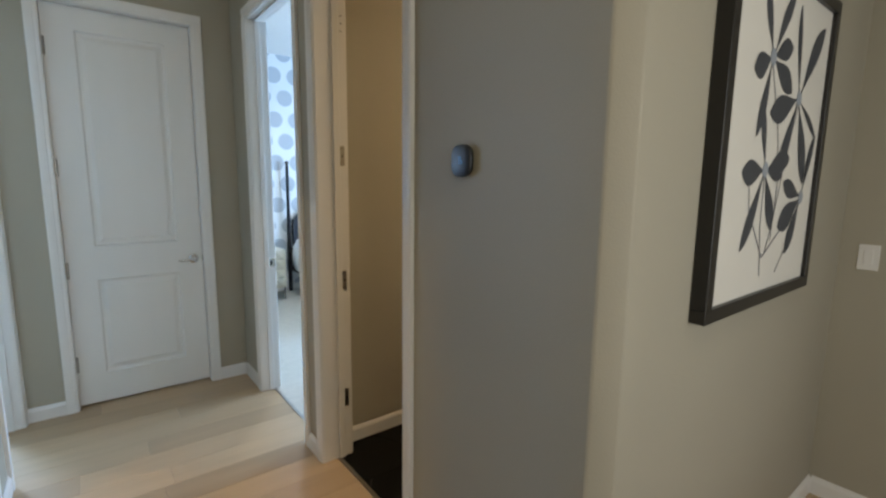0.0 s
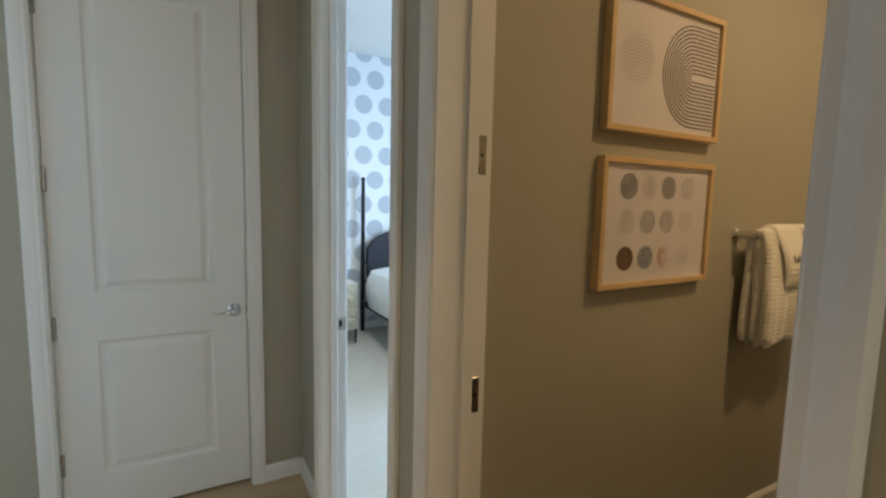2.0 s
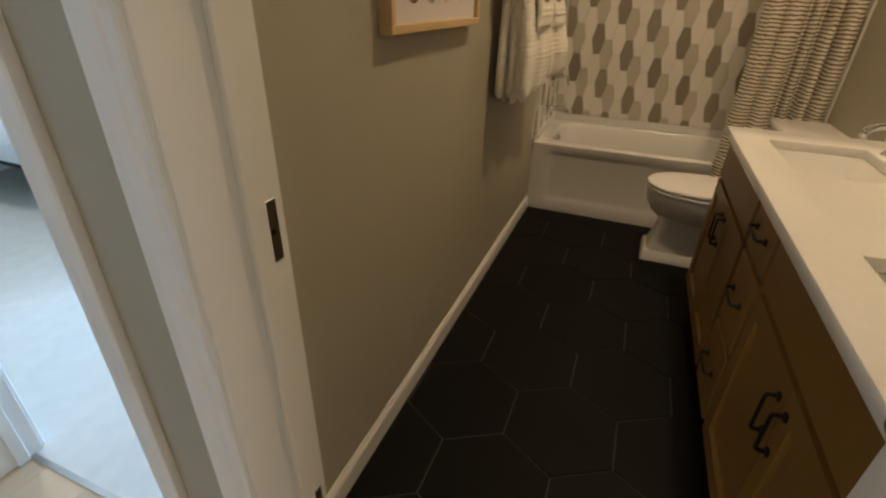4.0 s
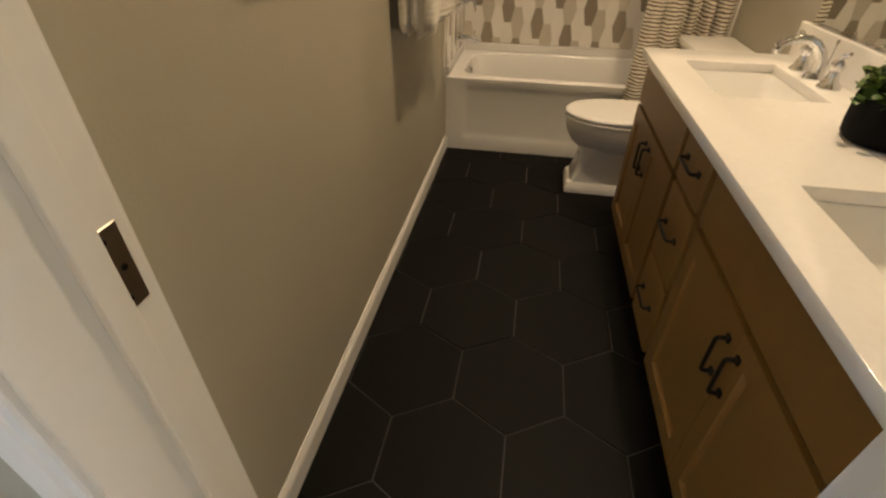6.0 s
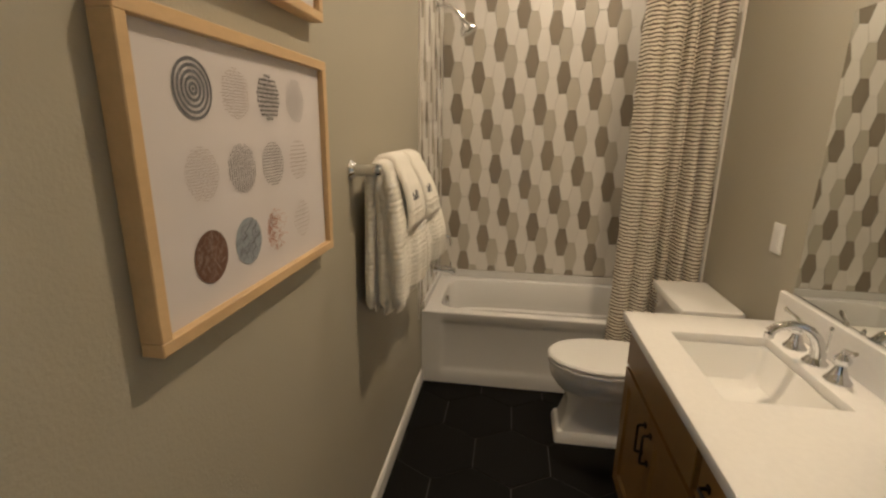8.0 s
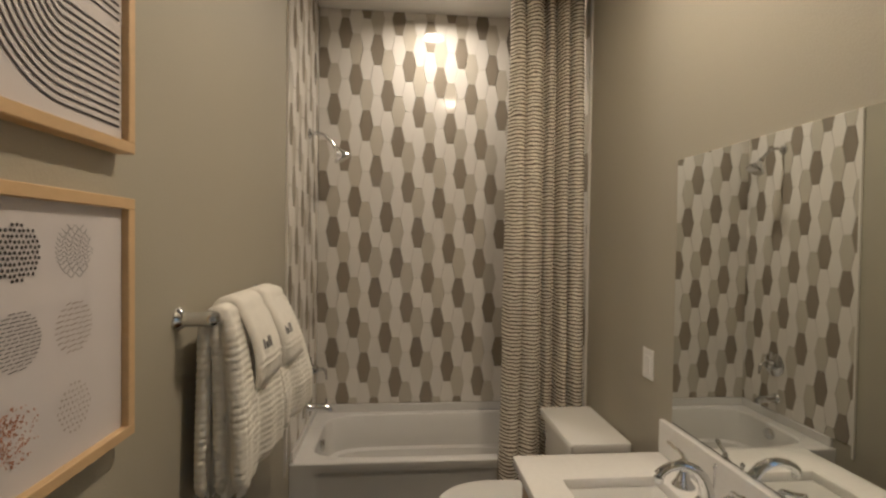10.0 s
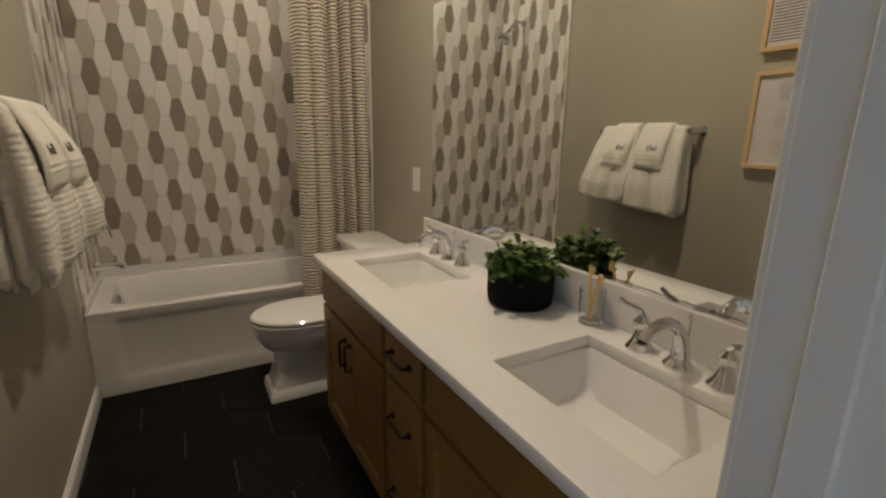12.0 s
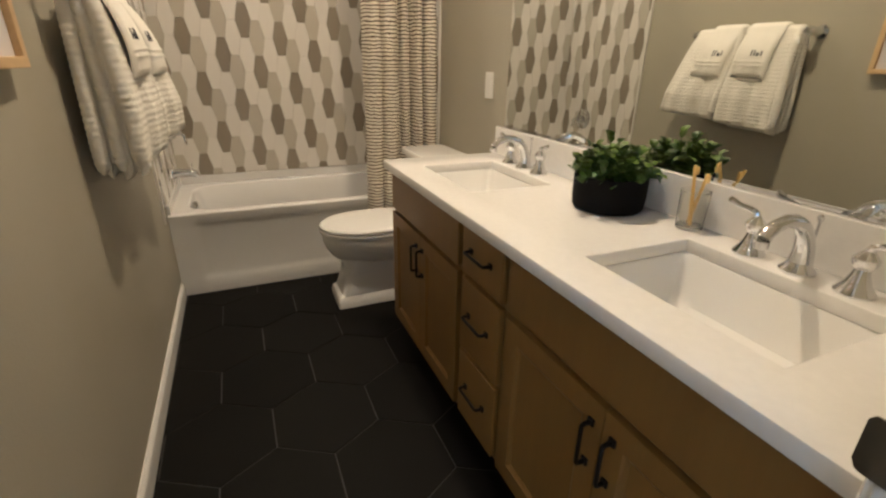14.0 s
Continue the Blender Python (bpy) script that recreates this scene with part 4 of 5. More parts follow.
def curtain():
    t = thing("shower_curtain", pose(3.575, 0, 0), "ruched cream and brown striped shower curtain, drawn aside", "shower curtain")
    bm = bmesh.new()
    y0, y1, z0, z1 = 0.838, 1.222, 0.10, 2.985
    nu, per = 130, 4
    nv = int((z1 - z0) / CURT_P * per)
    rows = []
    for j in range(nv + 1):
        z = z0 + (z1 - z0) * j / nv
        row = []
        ph = (z % CURT_P) / CURT_P
        puff = 0.0030 * abs(math.sin(math.pi * ph)) ** 0.6
        low = 1 - (z - z0) / (z1 - z0)
        sway = 0.010 * noise.noise(Vector((0.3, z * 0.8, 5)))
        for i in range(nu + 1):
            y = y0 + (y1 - y0) * i / nu
            ys = y + 0.016 * noise.noise(Vector((y * 4, z * 0.9, 1)))
            out, lift = -0.050, 0.0
            for f0, f1, dp in CURT_FOLDS:
                q = (ys - (f0 + f1) / 2) / ((f1 - f0) / 2)
                if abs(q) < 1:
                    out = max(out, -0.050 + (0.050 + 1.35 * dp * (1 + 0.15 * low)) * (1 - q * q) ** 0.45)
                    lift = max(lift, 0.011 * (1 - q * q))
            out += puff * (0.5 + 10 * max(0.0, min(out, 0.05))) + 0.0015 * noise.noise(Vector((y * 160, z * 30, 3)))
            dz = lift + 0.009 * noise.noise(Vector((y * 18, z * 3, 7))) + 0.12 * max(0, 0.05 - abs(y - 1.13)) * -0.5
            row.append(bm.verts.new((-out, y + 0.03 * low * low * (y - 1.0) / 0.2 + sway, z + dz)))
        rows.append(row)
    for a, b2 in zip(rows, rows[1:]):
        for i in range(nu):
            bm.faces.new((a[i], a[i + 1], b2[i + 1], b2[i]))
    ob = part("fabric", bm, M_CURTAIN, t, "", True)
    sol = ob.modifiers.new("thickness", "SOLIDIFY")
    sol.thickness = 0.003
    for k in range(8):
        bm = bmesh.new()
        yy = 0.86 + k * 0.047
        tube(bm, [(0.0 + 0.020 * math.cos(a), yy, 3.0 + 0.020 * math.sin(a)) for a in [i * 2 * math.pi / 16 for i in range(17)]], 0.002, 6)
        part("ring", bm, M_CHROME, t, "", True)
    r = thing("curtain_rod", pose(3.565, 0, 3.006), "chrome shower curtain rod between the walls", "rod")
    part("rod", tube(bmesh.new(), [(0, YS + 0.001, 0), (0, YN - 0.001, 0)], 0.0125, 14), M_CHROME, r, "", True)
    for y, sg in ((YS + 0.001, -90), (YN - 0.001, 90)):
        part("rod_flange", lathe(bmesh.new(), [(0.030, 0), (0.030, 0.006), (0.016, 0.018)], 20, (0, y, 0), Euler((radians(sg), 0, 0)).to_matrix()), M_CHROME, r, "", True)


curtain()

# ---- towel bar and towels ----
BARZ, BARY = 1.412, YN - 0.082
tb = thing("towel_bar", pose(2.452, YN, BARZ), "chrome wall-mounted towel bar with round posts", "towel bar")
part("bar", tube(bmesh.new(), [(0.0, BARY - YN, 0), (0.62, BARY - YN, 0)], 0.009, 14), M_CHROME, tb, "", True)
for px in (0.0, 0.62):
    pm = Euler((radians(90), 0, 0)).to_matrix()
    part("post", lathe(bmesh.new(), [(0.030, 0), (0.030, 0.005), (0.025, 0.010), (0.019, 0.018), (0.018, 0.045), (0.018, 0.062), (0.021, 0.072), (0.021, 0.090), (0.015, 0.100), (0.005, 0.104)], 24, (px, 0, 0), pm), M_CHROME, tb, "", True)


def drape(bm, x0, x1, zf, zb, r, th, wave, seed, bulge=0.0, skew=0.0, nx=30, rib=0.0, flare=(0.0, 0.0), fill=0.0, band=False, taper=0.0, spread=(0.0, 0.0)):
    """Cloth hung over the bar: front to zf, back to zb, both faces."""
    path = []
    n1 = 110 if rib else 46
    for i in range(n1 + 1):
        path.append((-r, zf + (0 - zf) * i / n1))
    for i in range(1, 9):
        a = math.pi - math.pi * i / 9
        path.append((r * math.cos(a), r * math.sin(a)))
    for i in range(n1 + 1):
        path.append((r, 0 + (zb - 0) * i / n1))
    total = len(path)
    for side, off in ((0, th), (1, 0.0)):
        rows = []
        for k, (py, pz) in enumerate(path):
            t = k / (total - 1)
            front = py < 0
            row = []
            for i in range(nx + 1):
                u = i / nx
                hang = max(0.0, -pz)
                low = min(1.0, hang / 0.45) ** 1.2 if front else 0.35 * min(1.0, hang / 0.45)
                x = x0 + (x1 - x0) * (0.5 + (u - 0.5) * (1 - taper * min(1.0, hang / 0.2))) + (spread[0] + (spread[1] - spread[0]) * u) * low
                edge = 0.25 + 0.75 * min(1.0, math.sqrt(min(u, 1 - u) * (x1 - x0) / 0.014))
                end = min(1.0, math.sqrt(max(0.0, min(hang, 9) and ((-zf if front else -zb) - hang)) / 0.022)) if hang > 0 else 1.0
                w = wave * hang / 0.4 * (math.sin(u * 9.0 + seed) + 0.5 * math.sin(u * 21 + seed * 2)) if front else wave * 0.3 * math.sin(u * 8 + seed)
                bl = bulge * math.sin(min(1.0, hang / max(0.05, -zf)) * math.pi) + (flare[0] + (flare[1] - flare[0]) * u) * min(1.0, hang / 0.32) ** 0.8 if front else 0.0
                zz = pz + (skew * (u - 0.5) * hang if front else 0) + 0.004 * noise.noise(Vector((u * 4, seed, hang * 3))) * (hang > 0.05)
                d = Vector((0, py, pz if abs(pz) < 1e-9 or pz > 0 else 0))
                nrm = Vector((0, -1, 0)) if (front and pz <= 0) else (Vector((0, 1, 0)) if pz <= 0 else d.normalized())
                rb = rib * abs(math.sin(math.pi * (zz + BARZ) / 0.019)) if side == 0 else 0.0
                if band and side == 0 and front and (0.135 < hang < 0.143 or 0.152 < hang < 0.160):
                    rb += 0.003
                p = Vector((x + 0.006 * noise.noise(Vector((u * 2, hang * 5, seed))), py, zz)) + nrm * (off * (0.25 + 0.75 * end) * edge + rb * end * edge + (end * fill * min(1.0, hang / 0.32) ** 0.8 if side == 0 and front else 0.0))
                p.y -= (w + bl) if front else -0.2 * w
                p.y = min(p.y, (YN - BARY) - 0.004)
                row.append(bm.verts.new(p))
            rows.append(row)
        for a, b2 in zip(rows, rows[1:]):
            for i in range(nx):
                f = (a[i], a[i + 1], b2[i + 1], b2[i])
                bm.faces.new(f if side == 0 else tuple(reversed(f)))
        if side == 0:
            first = rows
    for i in range(nx):
        bm.faces.new((first[0][i + 1], first[0][i], rows[0][i], rows[0][i + 1]))
        bm.faces.new((first[-1][i], first[-1][i + 1], rows[-1][i + 1], rows[-1][i]))
    for k in range(total - 1):
        bm.faces.new((first[k][0], first[k + 1][0], rows[k + 1][0], rows[k][0]))
        bm.faces.new((first[k + 1][nx], first[k][nx], rows[k][nx], rows[k + 1][nx]))
    bmesh.ops.recalc_face_normals(bm, faces=bm.faces)
    return bm


TOWELS = (  # near edge, seed, front and back length, hand towel from and to, how far the hem stands out and spreads along the bar
    (2.478, 0.4, -0.462, -0.478, 0.072, 0.268, (0.030, 0.058), (0.000, 0.035)),
    (2.768, 2.1, -0.430, -0.440, 0.004, 0.178, (0.058, 0.105), (0.035, 0.100)),
)
for x0, sd, zf, zb, h0, h1, fl, sx in TOWELS:
    t = thing("bath_towel", pose(x0, BARY, BARZ), "ribbed cream bath towel folded over the bar", "towel", "towels on the bar")
    part("outer_fold", drape(bmesh.new(), 0.0, 0.280, zf, zb, 0.0145, 0.015, 0.010, sd, 0.010, 0.06, 48, 0.0030, fl, spread=sx), M_TERRY, t, "", True, 3.2)
    part("middle_fold", drape(bmesh.new(), 0.005, 0.268, zf + 0.006, zb + 0.01, 0.0090, 0.0055, 0.010, sd, 0.010, 0.06, 24, 0.003, (fl[0] - 0.016, fl[1] - 0.016), 0.018, spread=sx), M_TERRY, t, "", True, 3.2)
    part("inner_fold", drape(bmesh.new(), 0.001, 0.265, zf - 0.012, zb + 0.02, 0.0040, 0.0050, 0.006, sd, 0.006, 0.05, 24, 0.003, (0.004, 0.010), 0.020, spread=(sx[0] * 0.6, sx[1] * 0.6)), M_TERRY, t, "", True, 3.2)
    # rolled ribbed edges at the end of the fold
    for name, ya, yb, zc, r0 in (("back_roll", 0.030, 0.034, zb, 0.016), ("inner_roll", 0.004, -0.012, zf * 1.02, 0.014), ("front_roll", -0.024, -0.030 - fl[0], zf, 0.019)):
        path, rad = [], []
        n3 = int(-zc / 0.019 * 4)
        for i in range(n3 + 1):
            z = -0.004 + (zc + 0.014) * i / n3
            hang = -z
            w3 = 0.004 * math.sin(hang * 11 + sd) + sx[0] * min(1.0, hang / 0.45) ** 1.2
            path.append((0.006 + w3, ya + (yb - ya) * min(1.0, hang / 0.32) ** 0.8, z))
            taper = min(1.0, 0.55 + hang / 0.10, math.sqrt(max(0.02, (n3 - i + 0.5) / 6)))
            rad.append((r0 + 0.0030 * abs(math.sin(math.pi * (z + BARZ) / 0.019))) * taper)
        part(name, tube(bmesh.new(), path, rad, 14), M_TERRY, t, "", True)
    h = thing("hand_towel", pose(x0 + h0, BARY, BARZ), "plain cream hand towel with dark monogram", "towel", "towels on the bar")
    HW = h1 - h0
    cloth_bm = drape(bmesh.new(), 0.0, HW, -0.215, -0.18, 0.0305, 0.016, 0.0040, sd + 3, 0.016, 0.04, 40, 0.0, (fl[0] + (fl[1] - fl[0]) * h0 / 0.28 + 0.018, fl[0] + (fl[1] - fl[0]) * h1 / 0.28 + 0.022), 0.0, True, 0.16, spread=(sx[0] + 0.012, sx[1]))
    tree = BVHTree.FromBMesh(cloth_bm)
    part("cloth", cloth_bm, M_TERRY, h, "", True, 3.2)
    # embroidered marks laid on the cloth
    k0 = HW * 0.46 - 0.036
    for bx0, bx1, bz0, bz1 in ((0.0, 0.005, 0.0, 0.027), (0.014, 0.026, 0.0, 0.018), (0.035, 0.040, 0.0, 0.030), (0.049, 0.054, 0.0, 0.030)):
        bm = box(bmesh.new(), k0 + bx0, -0.0011, -0.112 + bz0, k0 + bx1, 0.0011, -0.112 + bz1)
        bmesh.ops.subdivide_edges(bm, edges=[e for e in bm.edges if abs(e.verts[0].co.z - e.verts[1].co.z) > 0.01], cuts=4)
        for v in bm.verts:
            hit = tree.ray_cast(Vector((v.co.x, -0.3, v.co.z)), Vector((0, 1, 0)))[0]
            v.co.y += hit.y - 0.0006
        part("monogram_bar", bm, M_STITCH, h)

# ---- pictures above the towels' wall ----


def picture_frame(name, m, w, h, fw, depth, label, frame_mat, paper_mat=None):
    """Frame in local x (along the wall), z up, y = 0 on the wall and the front at -depth."""
    t = thing(name, m, label, "picture")
    e = 0.0015
    for nm, b4 in (("frame_rail", (0, 0, w, fw)), ("frame_rail", (0, h - fw, w, h)), ("frame_stile", (0, fw, fw, h - fw)), ("frame_stile", (w - fw, fw, w, h - fw))):
        part(nm, box(bmesh.new(), b4[0], -depth, b4[1], b4[2], -0.001, b4[3], e, 1), frame_mat, t)
    p = part("print", box(bmesh.new(), fw - 0.002, -depth + 0.014, fw - 0.002, w - fw + 0.002, -0.003, h - fw + 0.002), paper_mat or M_PAPER, t, "pale art print")
    return t, p


def flat(bm, pts, y):
    vs = [bm.verts.new((a, y, c)) for a, c in pts]
    return bm.faces.new(vs)


def stroke(bm, a, b2, wd, y):
    a, b2 = Vector(a), Vector(b2)
    d = b2 - a
    if d.length < 1e-5:
        return
    n2 = Vector((-d.y, d.x)).normalized() * wd / 2
    flat(bm, [a - n2, b2 - n2, b2 + n2, a + n2], y)


def dotp(bm, c, r, y, k=7):
    flat(bm, [(c[0] + r * math.cos(2 * math.pi * i / k), c[1] + r * math.sin(2 * math.pi * i / k)) for i in range(k)], y)


def chord(cx, cz, r, z):
    k = r * r - (z - cz) ** 2
    return math.sqrt(k) if k > 0 else 0


def circle_print(kind, cx, cz, r, y, rng):
    bm = bmesh.new()
    if kind == "rings":
        for rr in [r * k for k in (0.98, 0.78, 0.58, 0.38, 0.18)]:
            k = 40
            for i in range(k):
                a0, a1 = 2 * math.pi * i / k, 2 * math.pi * (i + 1) / k
                stroke(bm, (cx + rr * math.cos(a0), cz + rr * math.sin(a0)), (cx + rr * math.cos(a1), cz + rr * math.sin(a1)), r * 0.115, y)
        dotp(bm, (cx, cz), r * 0.07, y)
    elif kind in ("hlines", "dashes", "slant"):
        n2 = {"hlines": 15, "dashes": 13, "slant": 10}[kind]
        for i in range(n2):
            z = cz - r + 2 * r * (i + 0.5) / n2
            c = chord(cx, cz, r, z)
            x = cx - c
            while x < cx + c - 0.002:
                ln = min(rng.uniform(0.006, 0.020), cx + c - x)
                up = {"hlines": 0.001, "dashes": 0.0, "slant": 0.0025}[kind]
                stroke(bm, (x, z), (x + ln, z + up), 0.0014, y)
                x += ln + 0.003
    elif kind == "vlines":
        for i in range(13):
            x = cx - r + 2 * r * (i + 0.5) / 13
            c = chord(cz, cx, r, x)
            z = cz - c
            while z < cz + c - 0.002:
                ln = min(rng.uniform(0.012, 0.030), cz + c - z)
                stroke(bm, (x, z), (x + rng.uniform(-0.0008, 0.0008), z + ln), 0.0016, y)
                z += ln + 0.003
    elif kind in ("dots", "specks", "crosses", "scatter"):
        n2 = {"dots": 11, "specks": 17, "crosses": 9, "scatter": 19}[kind]
        for i in range(n2):
            z = cz - r + 2 * r * (i + 0.5) / n2
            for j in range(n2):
                x = cx - r + 2 * r * (j + 0.5) / n2 + (r / n2 if i % 2 else 0)
                if (x - cx) ** 2 + (z - cz) ** 2 > (r * 0.97) ** 2:
                    continue
                jx, jz = x + rng.uniform(-1, 1) * r * 0.02, z + rng.uniform(-1, 1) * r * 0.02
                if kind == "dots":
                    dotp(bm, (jx, jz), 0.0029, y)
                elif kind == "crosses":
                    stroke(bm, (jx - 0.0025, jz), (jx + 0.0025, jz + 0.0006), 0.0010, y)
                    stroke(bm, (jx, jz - 0.0025), (jx + 0.0006, jz + 0.0025), 0.0010, y)
                elif kind == "scatter":
                    dotp(bm, (jx, jz), 0.0011, y, 5)
                else:
                    stroke(bm, (jx - 0.0018, jz), (jx + 0.0018, jz + rng.uniform(-0.001, 0.001)), 0.0011, y)
    elif kind in ("solid", "half"):
        k = 40
        if kind == "solid":
            dotp(bm, (cx, cz), r, y, k)
        else:
            flat(bm, [(cx + r * math.cos(a), cz + r * math.sin(a)) for a in [math.pi / 2 + math.pi * i / 20 for i in range(21)]] + [(cx + 0.25 * r * math.cos(b3), cz + r * math.sin(b3)) for b3 in [-math.pi / 2 + math.pi * i / 10 for i in range(1, 10)]], y)
    elif kind == "stipple":
        for i in range(900):
            x, z = cx + r * rng.uniform(-1, 1), cz + r * rng.uniform(-1, 1)
            fade = 1 - (x - cx + r) / (2 * r) + 0.25 * noise.noise(Vector((x * 60, z * 60, 1)))
            if (x - cx) ** 2 + (z - cz) ** 2 < r * r and rng.random() < max(0.0, fade) ** 1.7 * 1.3:
                dotp(bm, (x, z), rng.uniform(0.0008, 0.0019), y - 0.00001 * (i % 9), 5)
    elif kind == "zigzag":
        for i in range(12):
            z = cz - r + 2 * r * (i + 0.5) / 12
            c = chord(cx, cz, r, z)
            x, q = cx - c, 0
            while x < cx + c - 0.004:
                up = 0.0075 if q % 2 else -0.0075
                stroke(bm, (x, z - up / 2), (x + 0.008, z + up / 2), 0.0011, y)
                x += 0.010
                q += 1
    elif kind == "hatch":
        for i in range(70):
            a, rr = rng.uniform(0, 2 * math.pi), r * math.sqrt(rng.random()) * 0.92
            x, z = cx + rr * math.cos(a), cz + rr * math.sin(a)
            d = rng.choice((0.5, 2.0, 1.1)) + rng.uniform(-0.1, 0.1)
            stroke(bm, (x - 0.007 * math.cos(d), z - 0.007 * math.sin(d)), (x + 0.007 * math.cos(d), z + 0.007 * math.sin(d)), 0.0012, y)
    return bm


PX0, PW, PH = 1.575, 0.626, 0.460
rng = random.Random(5)
t2, p2 = picture_frame("framed_print", pose(PX0, YN, 1.231), PW, PH, 0.021, 0.036, "pale oak framed print of twelve patterned circles", M_OAKF)
YP = -0.036 + 0.0132
KINDS = [["rings", "specks", "dots", "zigzag"], ["scatter", "vlines", "hlines", "slant"], ["solid", "hatch", "stipple", "crosses"]]
INKS = [[M_INKG, M_INKP, M_INK, M_INKG], [M_INKP, M_INK, M_INK, M_INKP], [M_INKB, M_INKG, M_INKR, M_INKP]]
for r in range(3):
    for k in range(4):
        cx, cz = (0.143, 0.253, 0.362, 0.476)[k], (0.362, 0.237, 0.106)[r]
        if KINDS[r][k] == "hatch":
            part("printed_circle", circle_print("solid", cx, cz, 0.043, YP + 0.0002, rng), M_INKBL, t2)
        part("printed_circle", circle_print(KINDS[r][k], cx, cz, 0.043, YP - 0.0002, rng), INKS[r][k], t2)
        if KINDS[r][k] == "solid":
            part("printed_circle", circle_print("hatch", cx, cz, 0.040, YP - 0.0005, rng), M_INKP, t2)
t1, p1 = picture_frame("framed_print", pose(PX0, YN, 1.777), PW, PH, 0.021, 0.036, "pale oak framed print of concentric arches", M_OAKF)
part("printed_circle", circle_print("hlines", 0.148, 0.245, 0.085, YP - 0.0002, rng), M_INKP, t1)
ax, az, xr = 0.456, 0.228, PW - 0.030
for i in range(13):
    bm = bmesh.new()
    rr = 0.016 + i * 0.0138
    pts = [(xr, az + rr)] + [(ax + rr * 0.95 * math.cos(a), az + rr * math.sin(a)) for a in [math.pi / 2 + math.pi * q / 30 for q in range(31)]] + [(xr, az - rr)]
    for a, b2 in zip(pts, pts[1:]):
        stroke(bm, a, b2, 0.0044, YP - 0.0002)
    part("printed_arch", bm, M_INK, t1)

# ---- landing: large flower picture, thermostat ----
t3, p3 = picture_frame("flower_picture", pose(1.260, YA, 1.150), 0.868, 1.012, 0.040, 0.044, "large black framed print of charcoal flowers", M_BLACK)
p3.data.materials[0] = mat("cream_art_paper", (0.72, 0.70, 0.64), 0.7, var=0.03, scale=6)
YQ = -0.044 + 0.0132


def petal(c, ang, ln, wd, y):
    bm = bmesh.new()
    d, n2 = Vector((math.cos(ang), math.sin(ang))), Vector((-math.sin(ang), math.cos(ang)))
    left, right = [], []
    for i in range(13):
        u = i / 12
        wv = wd * math.sin(math.pi * u ** 1.5) ** 0.75 if 0 < u < 1 else 0.004
        bend = n2 * 0.10 * ln * math.sin(u * 2.2)
        p = Vector(c) + d * ln * (0.08 + 0.92 * u) + bend * 0.5
        left.append(p + n2 * wv)
        right.append(p - n2 * wv)
    flat(bm, [(p.x, p.y) for p in left + list(reversed(right))], y)
    return bm


# each flower: centre, then petals as (tip x, tip z, half width)
FLOWERS = [
    ((0.32, 0.745), [(0.24, 0.93, 0.022), (0.46, 0.94, 0.024), (0.19, 0.70, 0.036), (0.245, 0.52, 0.024), (0.475, 0.79, 0.032), (0.50, 0.66, 0.036)]),
    ((0.577, 0.657), [(0.523, 0.93, 0.020), (0.777, 0.90, 0.036), (0.34, 0.600, 0.042), (0.44, 0.42, 0.030), (0.70, 0.38, 0.036), (0.78, 0.54, 0.014)]),
    ((0.352, 0.423), [(0.30, 0.61, 0.020), (0.18, 0.42, 0.038), (0.556, 0.455, 0.036), (0.21, 0.19, 0.028), (0.445, 0.23, 0.032), (0.50, 0.40, 0.026)]),
    ((0.712, 0.337), [(0.527, 0.395, 0.030), (0.51, 0.25, 0.044), (0.60, 0.150, 0.034), (0.80, 0.55, 0.024)]),
]
for (fx, fz), petals in FLOWERS:
    for i, (tx, tz, wd) in enumerate(petals):
        part("painted_petal", petal((fx, fz), math.atan2(tz - fz, tx - fx), math.hypot(tx - fx, tz - fz), wd, YQ - 0.0002 - 0.0001 * i), M_PETAL, t3)
    bm = bmesh.new()
    dotp(bm, (fx, fz), 0.024, YQ - 0.0012, 16)
    part("painted_centre", bm, M_INKBL, t3)
for pts in ([(0.32, 0.73), (0.42, 0.55), (0.47, 0.40), (0.46, 0.20)], [(0.577, 0.63), (0.50, 0.40), (0.46, 0.25), (0.42, 0.16)], [(0.352, 0.41), (0.36, 0.25), (0.40, 0.09)], [(0.70, 0.32), (0.56, 0.24), (0.40, 0.15), (0.26, 0.30), (0.24, 0.38)], [(0.60, 0.155), (0.535, 0.087)]):
    bm = bmesh.new()
    for a, b2 in zip(pts, pts[1:]):
        stroke(bm, a, b2, 0.007, YQ - 0.0001)
    part("painted_stem", bm, M_INKG, t3)

th = thing("thermostat", pose(XE0, 1.080, 1.590), "black rounded wall thermostat", "thermostat")


def squircle(a, b2, w, n2=3.0):
    return [(w, y, z) for y, z, _ in super_ring(0, 0, a, b2, 0, n2, 48)]


part("back_plate", ring_loft(bmesh.new(), [squircle(0.042, 0.045, -0.0005), squircle(0.042, 0.045, -0.008)]), M_THERMO, th, "", True)
part("screen", ring_loft(bmesh.new(), [squircle(0.046, 0.048, -0.008), squircle(0.047, 0.049, -0.012), squircle(0.045, 0.047, -0.017), squircle(0.038, 0.040, -0.0195)]), M_THERMO, th, "glossy dark screen", True)
